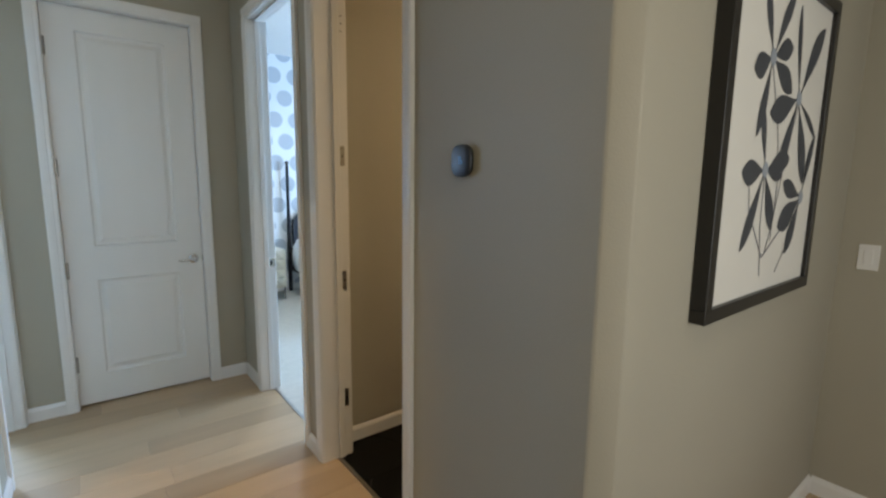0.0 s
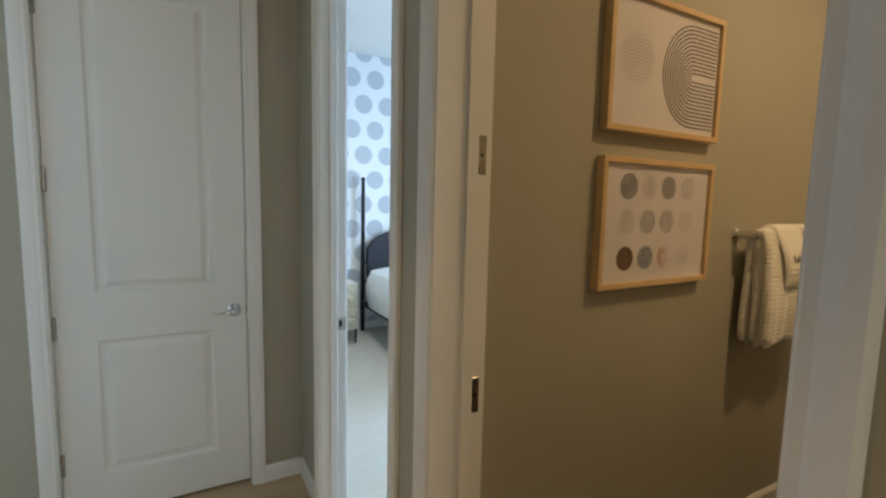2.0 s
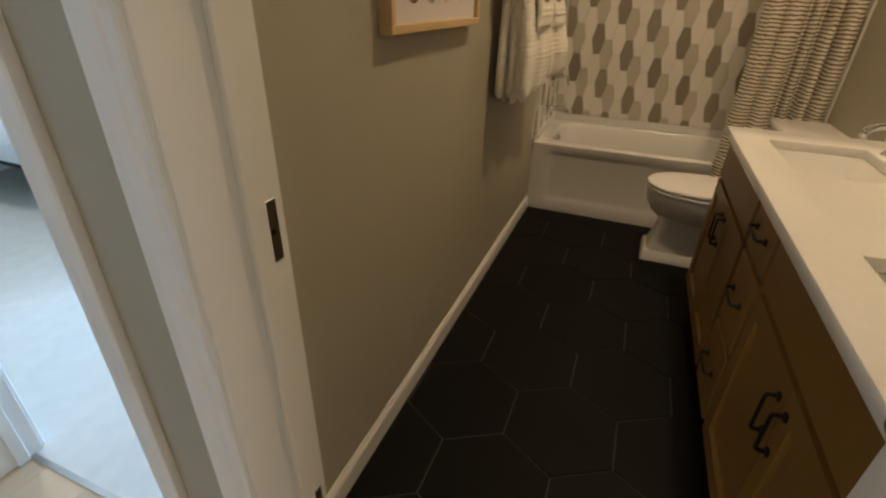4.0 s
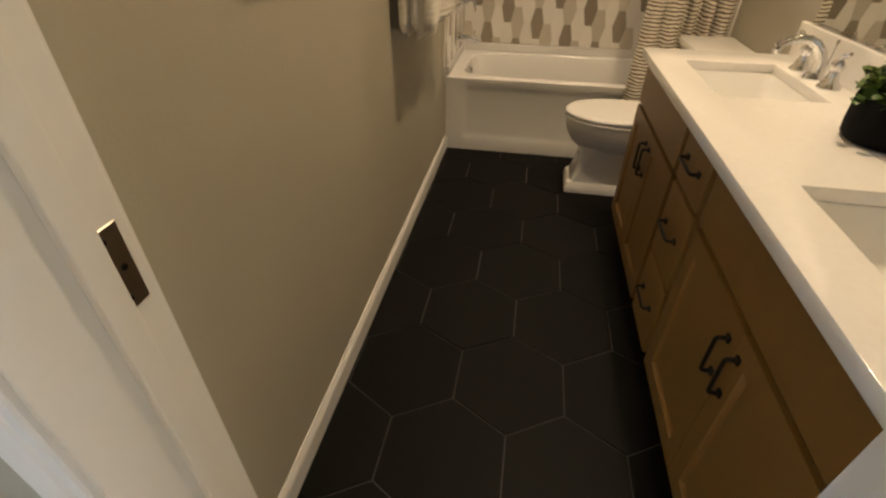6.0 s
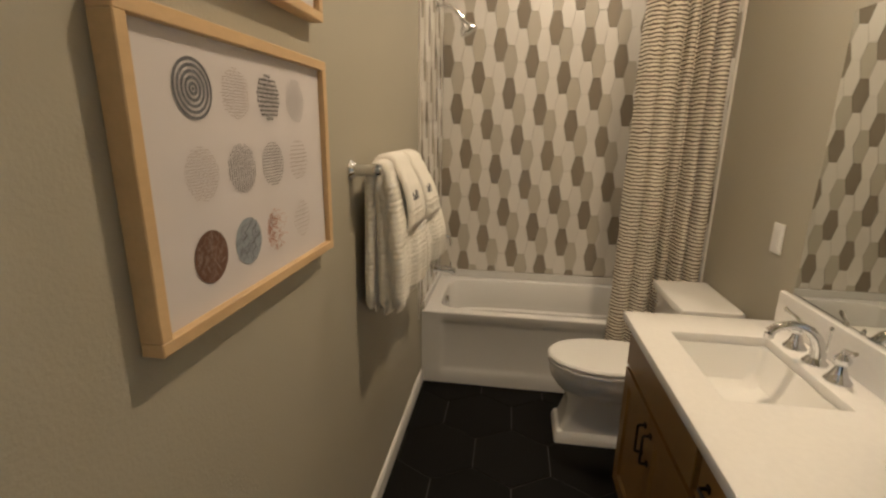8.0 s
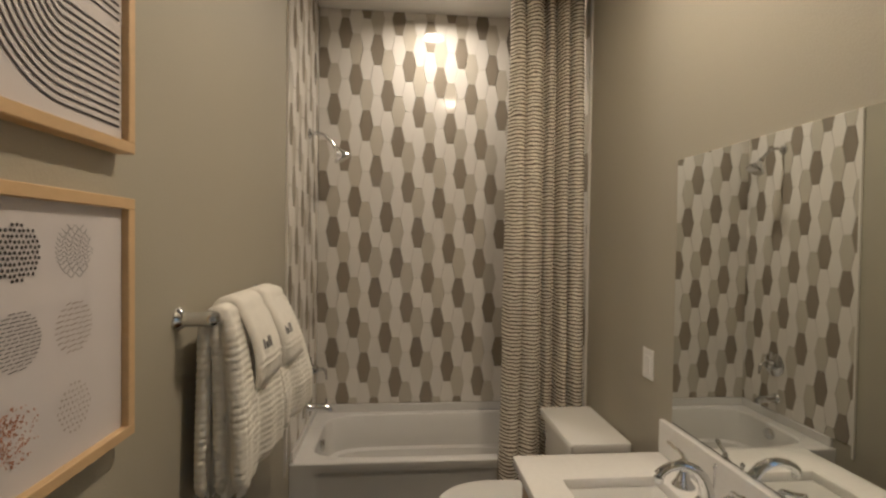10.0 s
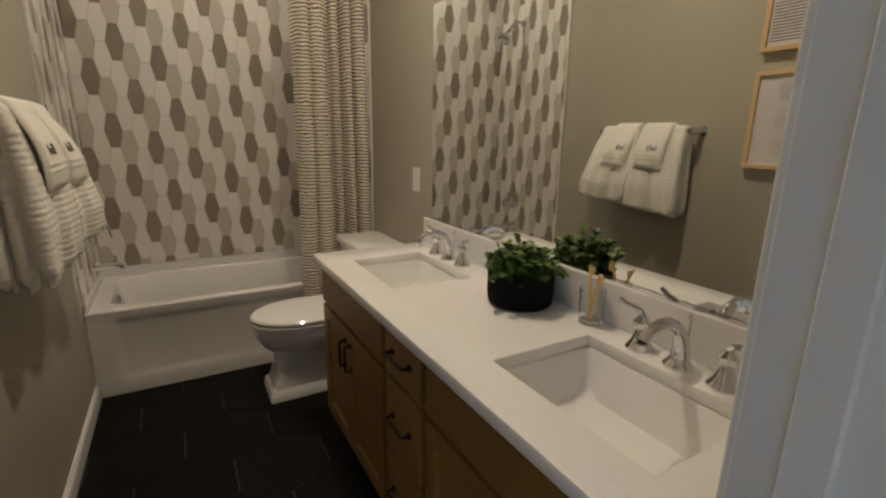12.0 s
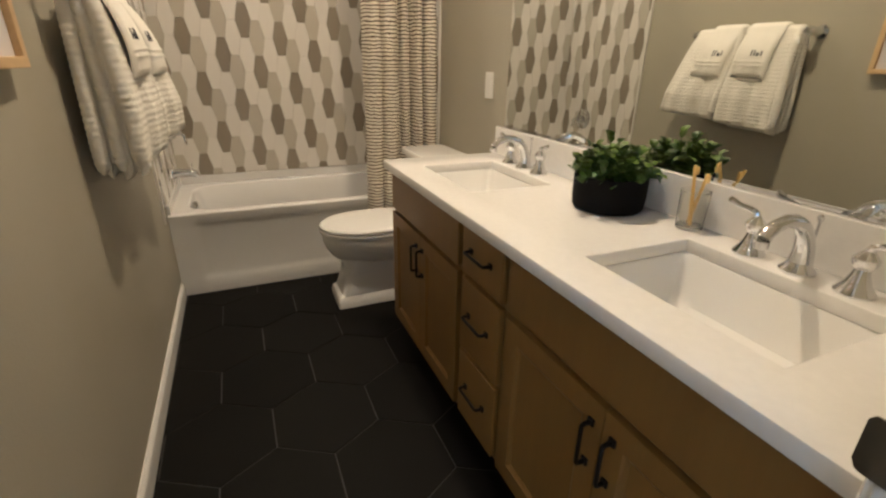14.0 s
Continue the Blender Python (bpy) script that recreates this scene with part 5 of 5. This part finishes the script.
# lit reading 75
for cy, segs in ((0.006, "acb"), (-0.006, "afgcd")):
    for g in segs:
        y0, z0, y1, z1 = {"a": (0.004, 0.0095, -0.004, 0.0105), "g": (0.004, -0.0005, -0.004, 0.0005), "d": (0.004, -0.0105, -0.004, -0.0095),
                          "f": (0.0045, 0.0, 0.0035, 0.010), "b": (-0.0035, 0.0, -0.0045, 0.010), "c": (-0.0035, -0.010, -0.0045, 0.0)}[g]
        part("digit_stroke", box(bmesh.new(), -0.0205, cy + y1, z0, -0.0193, cy + y0, z1), M_DIGIT, th, "glowing pale blue stroke")

# ---- plant and toothbrush cup on the countertop ----
pl = thing("potted_plant", pose(1.946, 0.943, CT), "bushy green artificial plant in a round black pot", "plant")
part("pot", lathe(bmesh.new(), [(0.084, 0.0005), (0.094, 0.004), (0.100, 0.012), (0.103, 0.04), (0.103, 0.100), (0.101, 0.103), (0.097, 0.101), (0.095, 0.09)], 40), M_POT, pl, "matt black round pot", True)
part("soil", lathe(bmesh.new(), [(0.094, 0.07), (0.094, 0.088), (0.04, 0.094)], 24), M_SOIL, pl)
rng = random.Random(11)


def leaf(bm, base, d, ln, wd):
    d = d.normalized()
    side = d.cross(Vector((0, 0, 1)))
    side = side.normalized() if side.length > 0.05 else Vector((1, 0, 0))
    up = side.cross(d)
    row = []
    for u, w, lift in ((0, 0.10, 0), (0.3, 0.85, 0.10), (0.62, 1.0, 0.12), (0.9, 0.55, 0.02), (1.0, 0.08, -0.04)):
        c = base + d * ln * u + up * ln * lift
        row.append([bm.verts.new(c - side * wd * w + up * wd * 0.25 * w), bm.verts.new(c), bm.verts.new(c + side * wd * w + up * wd * 0.25 * w)])
    for a, b2 in zip(row, row[1:]):
        for i in range(2):
            bm.faces.new((a[i], a[i + 1], b2[i + 1], b2[i]))


def sprig(n_leaf, material, lo, hi):
    for _ in range(n_leaf):
        a = rng.uniform(0, 2 * math.pi)
        el = math.asin(rng.uniform(lo, hi))
        rr = rng.uniform(0.078, 0.128)
        d = Vector((math.cos(a) * math.cos(el), math.sin(a) * math.cos(el), math.sin(el)))
        tip = Vector((d.x * rr * 1.0, d.y * rr * 1.0, 0.098 + d.z * rr * 0.80))
        bm = bmesh.new()
        root = Vector((d.x * 0.035, d.y * 0.035, 0.088))
        tube(bm, [root, (root + tip) / 2 + Vector((0, 0, 0.012)), tip], 0.0012, 5)
        for k in range(6):
            q = 0.35 + 0.65 * k / 5
            p = root.lerp(tip, q) + Vector((0, 0, 0.010 * math.sin(q * 3)))
            dd = d * 0.5 + Vector((rng.uniform(-1, 1), rng.uniform(-1, 1), rng.uniform(-0.5, 0.8)))
            leaf(bm, p, dd, rng.uniform(0.024, 0.036), rng.uniform(0.011, 0.0165))
        for v in bm.verts:
            v.co.y = max(v.co.y, YS + 0.026 - 0.943) if v.co.z < 0.12 else max(v.co.y, YS + 0.010 - 0.943)
        part("sprig", bm, material, pl)


sprig(52, M_LEAF, 0.0, 1.0)
sprig(36, M_LEAF2, -0.12, 0.9)

cu = thing("toothbrush_cup", pose(1.725, 0.866, CT), "clear glass tumbler holding two bamboo toothbrushes", "tumbler")
part("glass", lathe(bmesh.new(), [(0.030, 0.0005), (0.033, 0.003), (0.036, 0.100), (0.0345, 0.101), (0.0335, 0.100), (0.0310, 0.012), (0.004, 0.010)], 32), M_GLASS, cu, "", True)
for a0, b0, nm in (((-0.010, 0.010, 0.013), (0.028, -0.012, 0.160), 1), ((0.012, -0.010, 0.013), (-0.030, 0.012, 0.150), 2)):
    t = thing("toothbrush", pose(1.725, 0.866, CT), "bamboo toothbrush standing in the tumbler", "toothbrush", "toothbrushes in the tumbler")
    va, vb = Vector(a0), Vector(b0)
    part("shaft", tube(bmesh.new(), [va, va.lerp(vb, 0.35), va.lerp(vb, 0.7), vb], [0.0045, 0.005, 0.0038, 0.0045], 8), M_BAMBOO, t, "", True)
    q = va.lerp(vb, 0.90)
    part("bristles", box(bmesh.new(), q.x - 0.004, q.y - 0.013, q.z - 0.010, q.x + 0.004, q.y - 0.003, q.z + 0.010, 0.001, 1), M_BAMBOO, t, "pale bristles")

# ---- bedroom seen through its doorway ----


def bed():
    t = thing("bed", pose(2.15, 6.22, 0), "black metal four-poster bed with white bedding", "bed")
    W, L, HP = 1.62, 2.08, 1.72
    for x in (0, W):
        for y in (0, -L):
            top = HP
            p = part("post", tube(bmesh.new(), [(x, y, 0), (x, y, 0.3), (x, y, top)], [0.024, 0.026, 0.020], 14), M_BLACKM, t, "black tapered bed post", True)
            part("finial", lathe(bmesh.new(), [(0.012, 0), (0.026, 0.012), (0.026, 0.028), (0.012, 0.042), (0.004, 0.046)], 16, (x, y, top)), M_BLACKM, p, "", True)
    for x in (0, W):
        part("side_rail", box(bmesh.new(), x - 0.014, -L, 0.30, x + 0.014, 0, 0.36, 0.004), M_BLACKM, t)
    part("end_rail", box(bmesh.new(), 0, -L - 0.014, 0.30, W, -L + 0.014, 0.36, 0.004), M_BLACKM, t)
    for z in (0.58, 0.80):
        part("head_rail", tube(bmesh.new(), [(0, 0, z), (W, 0, z)], 0.012, 10), M_BLACKM, t, "", True)
    bm = bmesh.new()
    prof = []
    for i in range(25):
        u = i / 24
        prof.append((0.05 + (W - 0.10) * u, 0.96 + 0.27 * math.sin(math.pi * u) ** 0.55))
    ring_loft(bm, [[(x, y, z) for x, z in prof] + [(W - 0.05, y, 0.40), (0.05, y, 0.40)] for y in (0.025, -0.02, -0.035)])
    bmesh.ops.recalc_face_normals(bm, faces=bm.faces)
    part("headboard", bm, M_HEADB, t, "dark upholstered arched headboard", True)
    bm = bmesh.new()
    rings = []
    for d, z in ((0.00, 0.34), (0.06, 0.345), (0.095, 0.50), (0.085, 0.64), (0.03, 0.735), (-0.12, 0.775), (-0.3, 0.78)):
        rings.append([(p[0], p[1] + 0.0, z + 0.012 * noise.noise(Vector((p[0] * 3, p[1] * 3, z)))) for p in super_ring(W / 2, -L / 2 - 0.03, W / 2 + d - 0.02, L / 2 + min(d, 0.0) - 0.06, z, 9, 96)])
    ring_loft(bm, rings)
    part("duvet", bm, M_LINEN, t, "rumpled white duvet", True)


bed()


def nightstand():
    t = thing("nightstand", pose(1.445, 5.775, 0), "cream carved nightstand on slim black legs", "nightstand")
    W, D, Z0, Z1 = 0.50, 0.44, 0.155, 0.640
    part("body", box(bmesh.new(), 0, 0.012, Z0, W, D, Z1, 0.004), M_CREAMW, t)
    for z0, z1 in ((Z0 + 0.012, 0.392), (0.402, Z1 - 0.012)):
        front = part("drawer_front", box(bmesh.new(), 0.012, 0.008, z0, W - 0.012, 0.014, z1, 0.002, 1), M_CREAMW, t, "faceted cream drawer front")
        for i in range(4):
            for j in range(2):
                a0, a1 = 0.014 + (W - 0.028) * i / 4, 0.014 + (W - 0.028) * (i + 1) / 4
                c0, c1 = z0 + (z1 - z0) * j / 2, z0 + (z1 - z0) * (j + 1) / 2
                bm = bmesh.new()
                q = [bm.verts.new((x, 0.0079, z)) for x, z in ((a0, c0), (a1, c0), (a1, c1), (a0, c1))]
                k = 0.3 if (i + j) % 2 else 0.7
                apex = bm.verts.new((a0 + (a1 - a0) * k, -0.016, c0 + (c1 - c0) * (1 - k)))
                for s in range(4):
                    bm.faces.new((q[s], q[(s + 1) % 4], apex))
                bmesh.ops.recalc_face_normals(bm, faces=bm.faces)
                part("facet", bm, M_CREAMW, front)
    for x in (0.02, W - 0.02):
        for y in (0.03, D - 0.02):
            part("leg", tube(bmesh.new(), [(x, y, 0), (x, y, Z0)], [0.007, 0.010], 10), M_BLACKM, t, "", True)


nightstand()
wm = thing("wall_mirror", pose(1.42, 6.298, 0.78), "tall wall mirror in a slim tan wooden frame", "mirror")
for nm, b4 in (("frame_rail", (0, 0, 0.40, 0.016)), ("frame_rail", (0, 1.544, 0.40, 1.56)), ("frame_stile", (0, 0.016, 0.016, 1.544)), ("frame_stile", (0.384, 0.016, 0.40, 1.544))):
    part(nm, box(bmesh.new(), b4[0], -0.022, b4[1], b4[2], -0.002, b4[3], 0.001, 1), M_OAKF, wm)
part("glass", box(bmesh.new(), 0.014, -0.008, 0.014, 0.386, -0.003, 1.546), M_MIRROR, wm)


def window(name, axis, w0, w1, a0, a1, z0, z1, label):
    t = tagged(new(name), label, "window", kind="structure")
    at = (lambda w, a: (w, a)) if axis == "x" else (lambda w, a: (a, w))

    def bx(w_0, a_0, z_0, w_1, a_1, z_1):
        p, q = at(w_0, a_0), at(w_1, a_1)
        return box(bmesh.new(), min(p[0], q[0]), min(p[1], q[1]), z_0, max(p[0], q[0]), max(p[1], q[1]), z_1, 0.002, 1)
    f = 0.05
    for b6 in ((w0, a0, z0, w1, a0 + f, z1), (w0, a1 - f, z0, w1, a1, z1), (w0, a0 + f, z0, w1, a1 - f, z0 + f), (w0, a0 + f, z1 - f, w1, a1 - f, z1)):
        part("window_frame", bx(*b6), M_TRIM, t)
    pane = part("pane", bx((w0 + w1) / 2 - 0.003, a0 + f, z0 + f, (w0 + w1) / 2 + 0.003, a1 - f, z1 - f), M_GLASS, t)
    pane.visible_shadow = False
    return t


window("window_1", "x", 5.05, 5.10, 2.60, 4.20, 0.75, 2.35, "white framed bedroom window")
window("window_2", "y", -1.72, -1.66, 0.35, 1.55, 0.75, 2.25, "white framed landing window, added out of view")
w3 = window("window_3", "y", 6.44, 6.48, -2.35, -1.22, 1.02, 2.46, "white study window with plantation shutters, sunlit")
shf = part("shutter_frame", boxes((-2.35, 6.335, 1.02, -2.295, 6.375, 2.46), (-1.275, 6.335, 1.02, -1.22, 6.375, 2.46), (-2.295, 6.335, 1.02, -1.275, 6.375, 1.085), (-2.295, 6.335, 2.40, -1.275, 6.375, 2.46)), M_TRIM, w3, "white shutter frame")
for i in range(12):
    lv = part("louvre", box(bmesh.new(), -2.293, -0.045, -0.005, -1.277, 0.045, 0.005, 0.003, 1), M_TRIM, w3)
    lv.matrix_basis = pose(0, 6.356, 1.135 + i * 0.1075, -9, 0, 0)
tagged(part("backdrop", boxes((-4.2, 7.6, 0.0, -0.2, 7.62, 3.6)), M_SKYGLOW, None, "bright daylight sky outside"), kind="structure")

# ---- study furniture ----
dk = thing("dresser", pose(-2.75, 5.70, 0), "dark espresso dresser below the shuttered window", "dresser")
part("body", box(bmesh.new(), 0, 0.02, 0.06, 1.55, 0.60, 0.86, 0.004), M_DARKWOOD, dk)
part("top", box(bmesh.new(), -0.01, 0.0, 0.86, 1.56, 0.61, 0.89, 0.004), M_DARKWOOD, dk)
for i in range(2):
    for j in range(3):
        part("drawer_front", box(bmesh.new(), 0.02 + i * 0.765, 0.004, 0.08 + j * 0.26, 0.765 + i * 0.765, 0.022, 0.33 + j * 0.26, 0.004), M_DARKWOOD, dk)
part("plinth", box(bmesh.new(), 0.02, 0.05, 0.003, 1.53, 0.58, 0.062), M_DARKWOOD, dk)
# a thin dark line above the window, modelled as a round bar on brackets
rd = thing("curtain_rod", pose(-2.7, 6.27, 2.76), "thin black horizontal bar above the shuttered window", "rod")
part("rod", tube(bmesh.new(), [(0, 0, 0), (1.75, 0, 0)], 0.014, 12), M_BLACKM, rd, "", True)
for x in (0.12, 1.63):
    part("bracket", box(bmesh.new(), x - 0.01, -0.005, -0.03, x + 0.01, 0.079, 0.012, 0.002, 1), M_BLACKM, rd)
od = thing("open_door", pose(XW0 - 0.002, W21 - 0.012, 0.012), "dark painted door swung fully open against the wall", "door")
part("leaf", box(bmesh.new(), -0.034, 0, 0, -0.004, 0.71, HEAD - 0.02, 0.002, 1), M_DARKDOOR, od)
for hz in (0.3, 0.94, 1.6, 2.3):
    part("hinge", lathe(bmesh.new(), [(0.004, -0.05), (0.007, -0.046), (0.007, 0.046), (0.004, 0.05)], 10, (-0.006, -0.005, hz)), M_BLACKM, od, "", True)

# ---- tiles on the tub walls ----
TP, TH, TG = 0.0696, 0.2000, 0.0016      # column pitch, tile height, joint
HEXV = [(TP / 3 + 0.0, TH / 2), (-TP / 3, TH / 2), (-TP * 2 / 3, 0), (-TP / 3, -TH / 2), (TP / 3, -TH / 2), (TP * 2 / 3, 0)]
HEXV = [(x * (1 - TG / TP), z * (1 - TG / TH)) for x, z in HEXV]
TM = [M_TDARK, M_TMID, M_TWHITE, M_TWHITE]
whole = {}


def tile_wall(name, m, u0, u1, z0, z1, ou, oz, label):
    """Tall hexagon tiles on a plane: local x along the wall, y up, z out of it."""
    base = tagged(new(name, mesh_of(name, box(bmesh.new(), u0, z0, -0.0005, u1, z1, 0.0045), M_TGROUT)), label, kind="structure")
    base.matrix_basis = m
    i0, i1 = int((u0 - ou) / TP) - 2, int((u1 - ou) / TP) + 2
    k0, k1 = int((z0 - oz) / (TH / 2)) - 2, int((z1 - oz) / (TH / 2)) + 2
    for i in range(i0, i1 + 1):
        for k in range(k0, k1 + 1):
            if (i + k) % 2:
                continue
            c = ((k + 3 * i) % 8) // 2
            cu, cz = ou + i * TP, oz + k * TH / 2
            poly = [(cu + x, cz + z) for x, z in HEXV]
            cut = clip_poly(poly, u0 + 0.001, u1 - 0.001, z0 + 0.001, z1 - 0.001)
            if len(cut) < 3:
                continue
            full = all(abs(a[0] - b2[0]) + abs(a[1] - b2[1]) < 1e-6 for a, b2 in zip(cut, poly)) and len(cut) == 6
            if full:
                key = c if c < 2 else 2
                if key not in whole:
                    whole[key] = mesh_of("tile", prism(bmesh.new(), HEXV, 0.0, 0.0085), TM[c])
                ob = new("tile", whole[key])
                ob.matrix_basis = pose(cu, cz, 0)
            else:
                area2 = abs(sum(a[0] * b2[1] - b2[0] * a[1] for a, b2 in zip(cut, cut[1:] + cut[:1])))
                if area2 < 1e-4:
                    continue
                ob = new("tile", mesh_of("tile", prism(bmesh.new(), cut, 0.0, 0.0085), TM[c]))
            ob.parent = base
    return base


TZ0 = 0.526
# the local frames: x along the wall, y up, z out of it
tile_wall("tiled_wall_east", Matrix(((0, 0, -1, XB), (-1, 0, 0, 0), (0, 1, 0, 0), (0, 0, 0, 1))), -YN + 0.009, -YS - 0.009, TZ0, CEIL - 0.001, -2.144, 2.965, "glossy tall hexagon tiles in ivory and taupe")
tile_wall("tiled_wall_north", Matrix(((1, 0, 0, 0), (0, 0, -1, YN), (0, 1, 0, 0), (0, 0, 0, 1))), 3.535, XB, TZ0, CEIL - 0.001, 4.36, 2.88, "glossy tall hexagon tiles in ivory and taupe")
tile_wall("tiled_wall_south", Matrix(((-1, 0, 0, 0), (0, 0, 1, YS), (0, 1, 0, 0), (0, 0, 0, 1))), -XB, -3.555, TZ0, CEIL - 0.001, -4.36, 2.88, "glossy tall hexagon tiles in ivory and taupe")
setting("tile_edge_trim", boxes((3.524, YN - 0.0105, 0.46, 3.5345, YN - 0.0005, CEIL - 0.001), (3.544, YS + 0.0005, 0.46, 3.5545, YS + 0.0105, CEIL - 0.001)), M_TWHITE, "narrow ivory tile edge trim")

# ---- hexagon floor tiles ----
floor_b = bpy.data.objects["floor_bathroom"]
S, RY = 0.2090, 0.1810
hexf = [(S * math.cos(radians(60 * i)), RY / 0.8660254 * math.sin(radians(60 * i))) for i in range(6)]
hexf = [(x * 0.9885, y * 0.9885) for x, y in hexf]
mesh_full = mesh_of("tile", prism(bmesh.new(), hexf, -0.004, 0.0, 0.001), M_HEX)
for i in range(-5, 8):
    for k in range(-8, 8):
        if (i + k) % 2:
            continue
        cx, cy = 2.076 + i * 1.5 * S, 1.575 + k * RY
        poly = [(cx + x, cy + y) for x, y in hexf]
        cut = clip_poly(poly, 0.993, XT, YS + 0.001, YN - 0.001)
        if len(cut) < 3:
            continue
        if len(cut) == 6 and all(abs(a[0] - b2[0]) + abs(a[1] - b2[1]) < 1e-6 for a, b2 in zip(cut, poly)):
            ob = new("tile", mesh_full)
            ob.matrix_basis = pose(cx, cy, 0)
        else:
            ob = new("tile", mesh_of("tile", prism(bmesh.new(), cut, -0.004, 0.0, 0.001), M_HEX))
        ob.parent = floor_b

# ---- oak planks ----
floor_h = bpy.data.objects["floor_hall"]
rng = random.Random(3)
PWID = 0.178
y = -1.6
while y < YD + 0.14:
    for xa, xb in (((XW0 - 0.03, 0.9825) if y > YA - 0.02 else (XW1, XR)),):
        x = xa - rng.uniform(0.1, 1.3)
        while x < xb:
            ln = rng.choice((1.22, 1.52, 1.83))
            p0, p1 = max(x, xa), min(x + ln, xb)
            if p1 - p0 > 0.02:
                bm = box(bmesh.new(), p0 + 0.0003, y + 0.0003, -0.0035, p1 - 0.0003, min(y + PWID, YD + 0.14) - 0.0003, 0.0, 0.0007, 1)
                ob = new("plank", mesh_of("plank", bm, M_PLANK))
                ob.parent = floor_h
            x += ln
    y += PWID
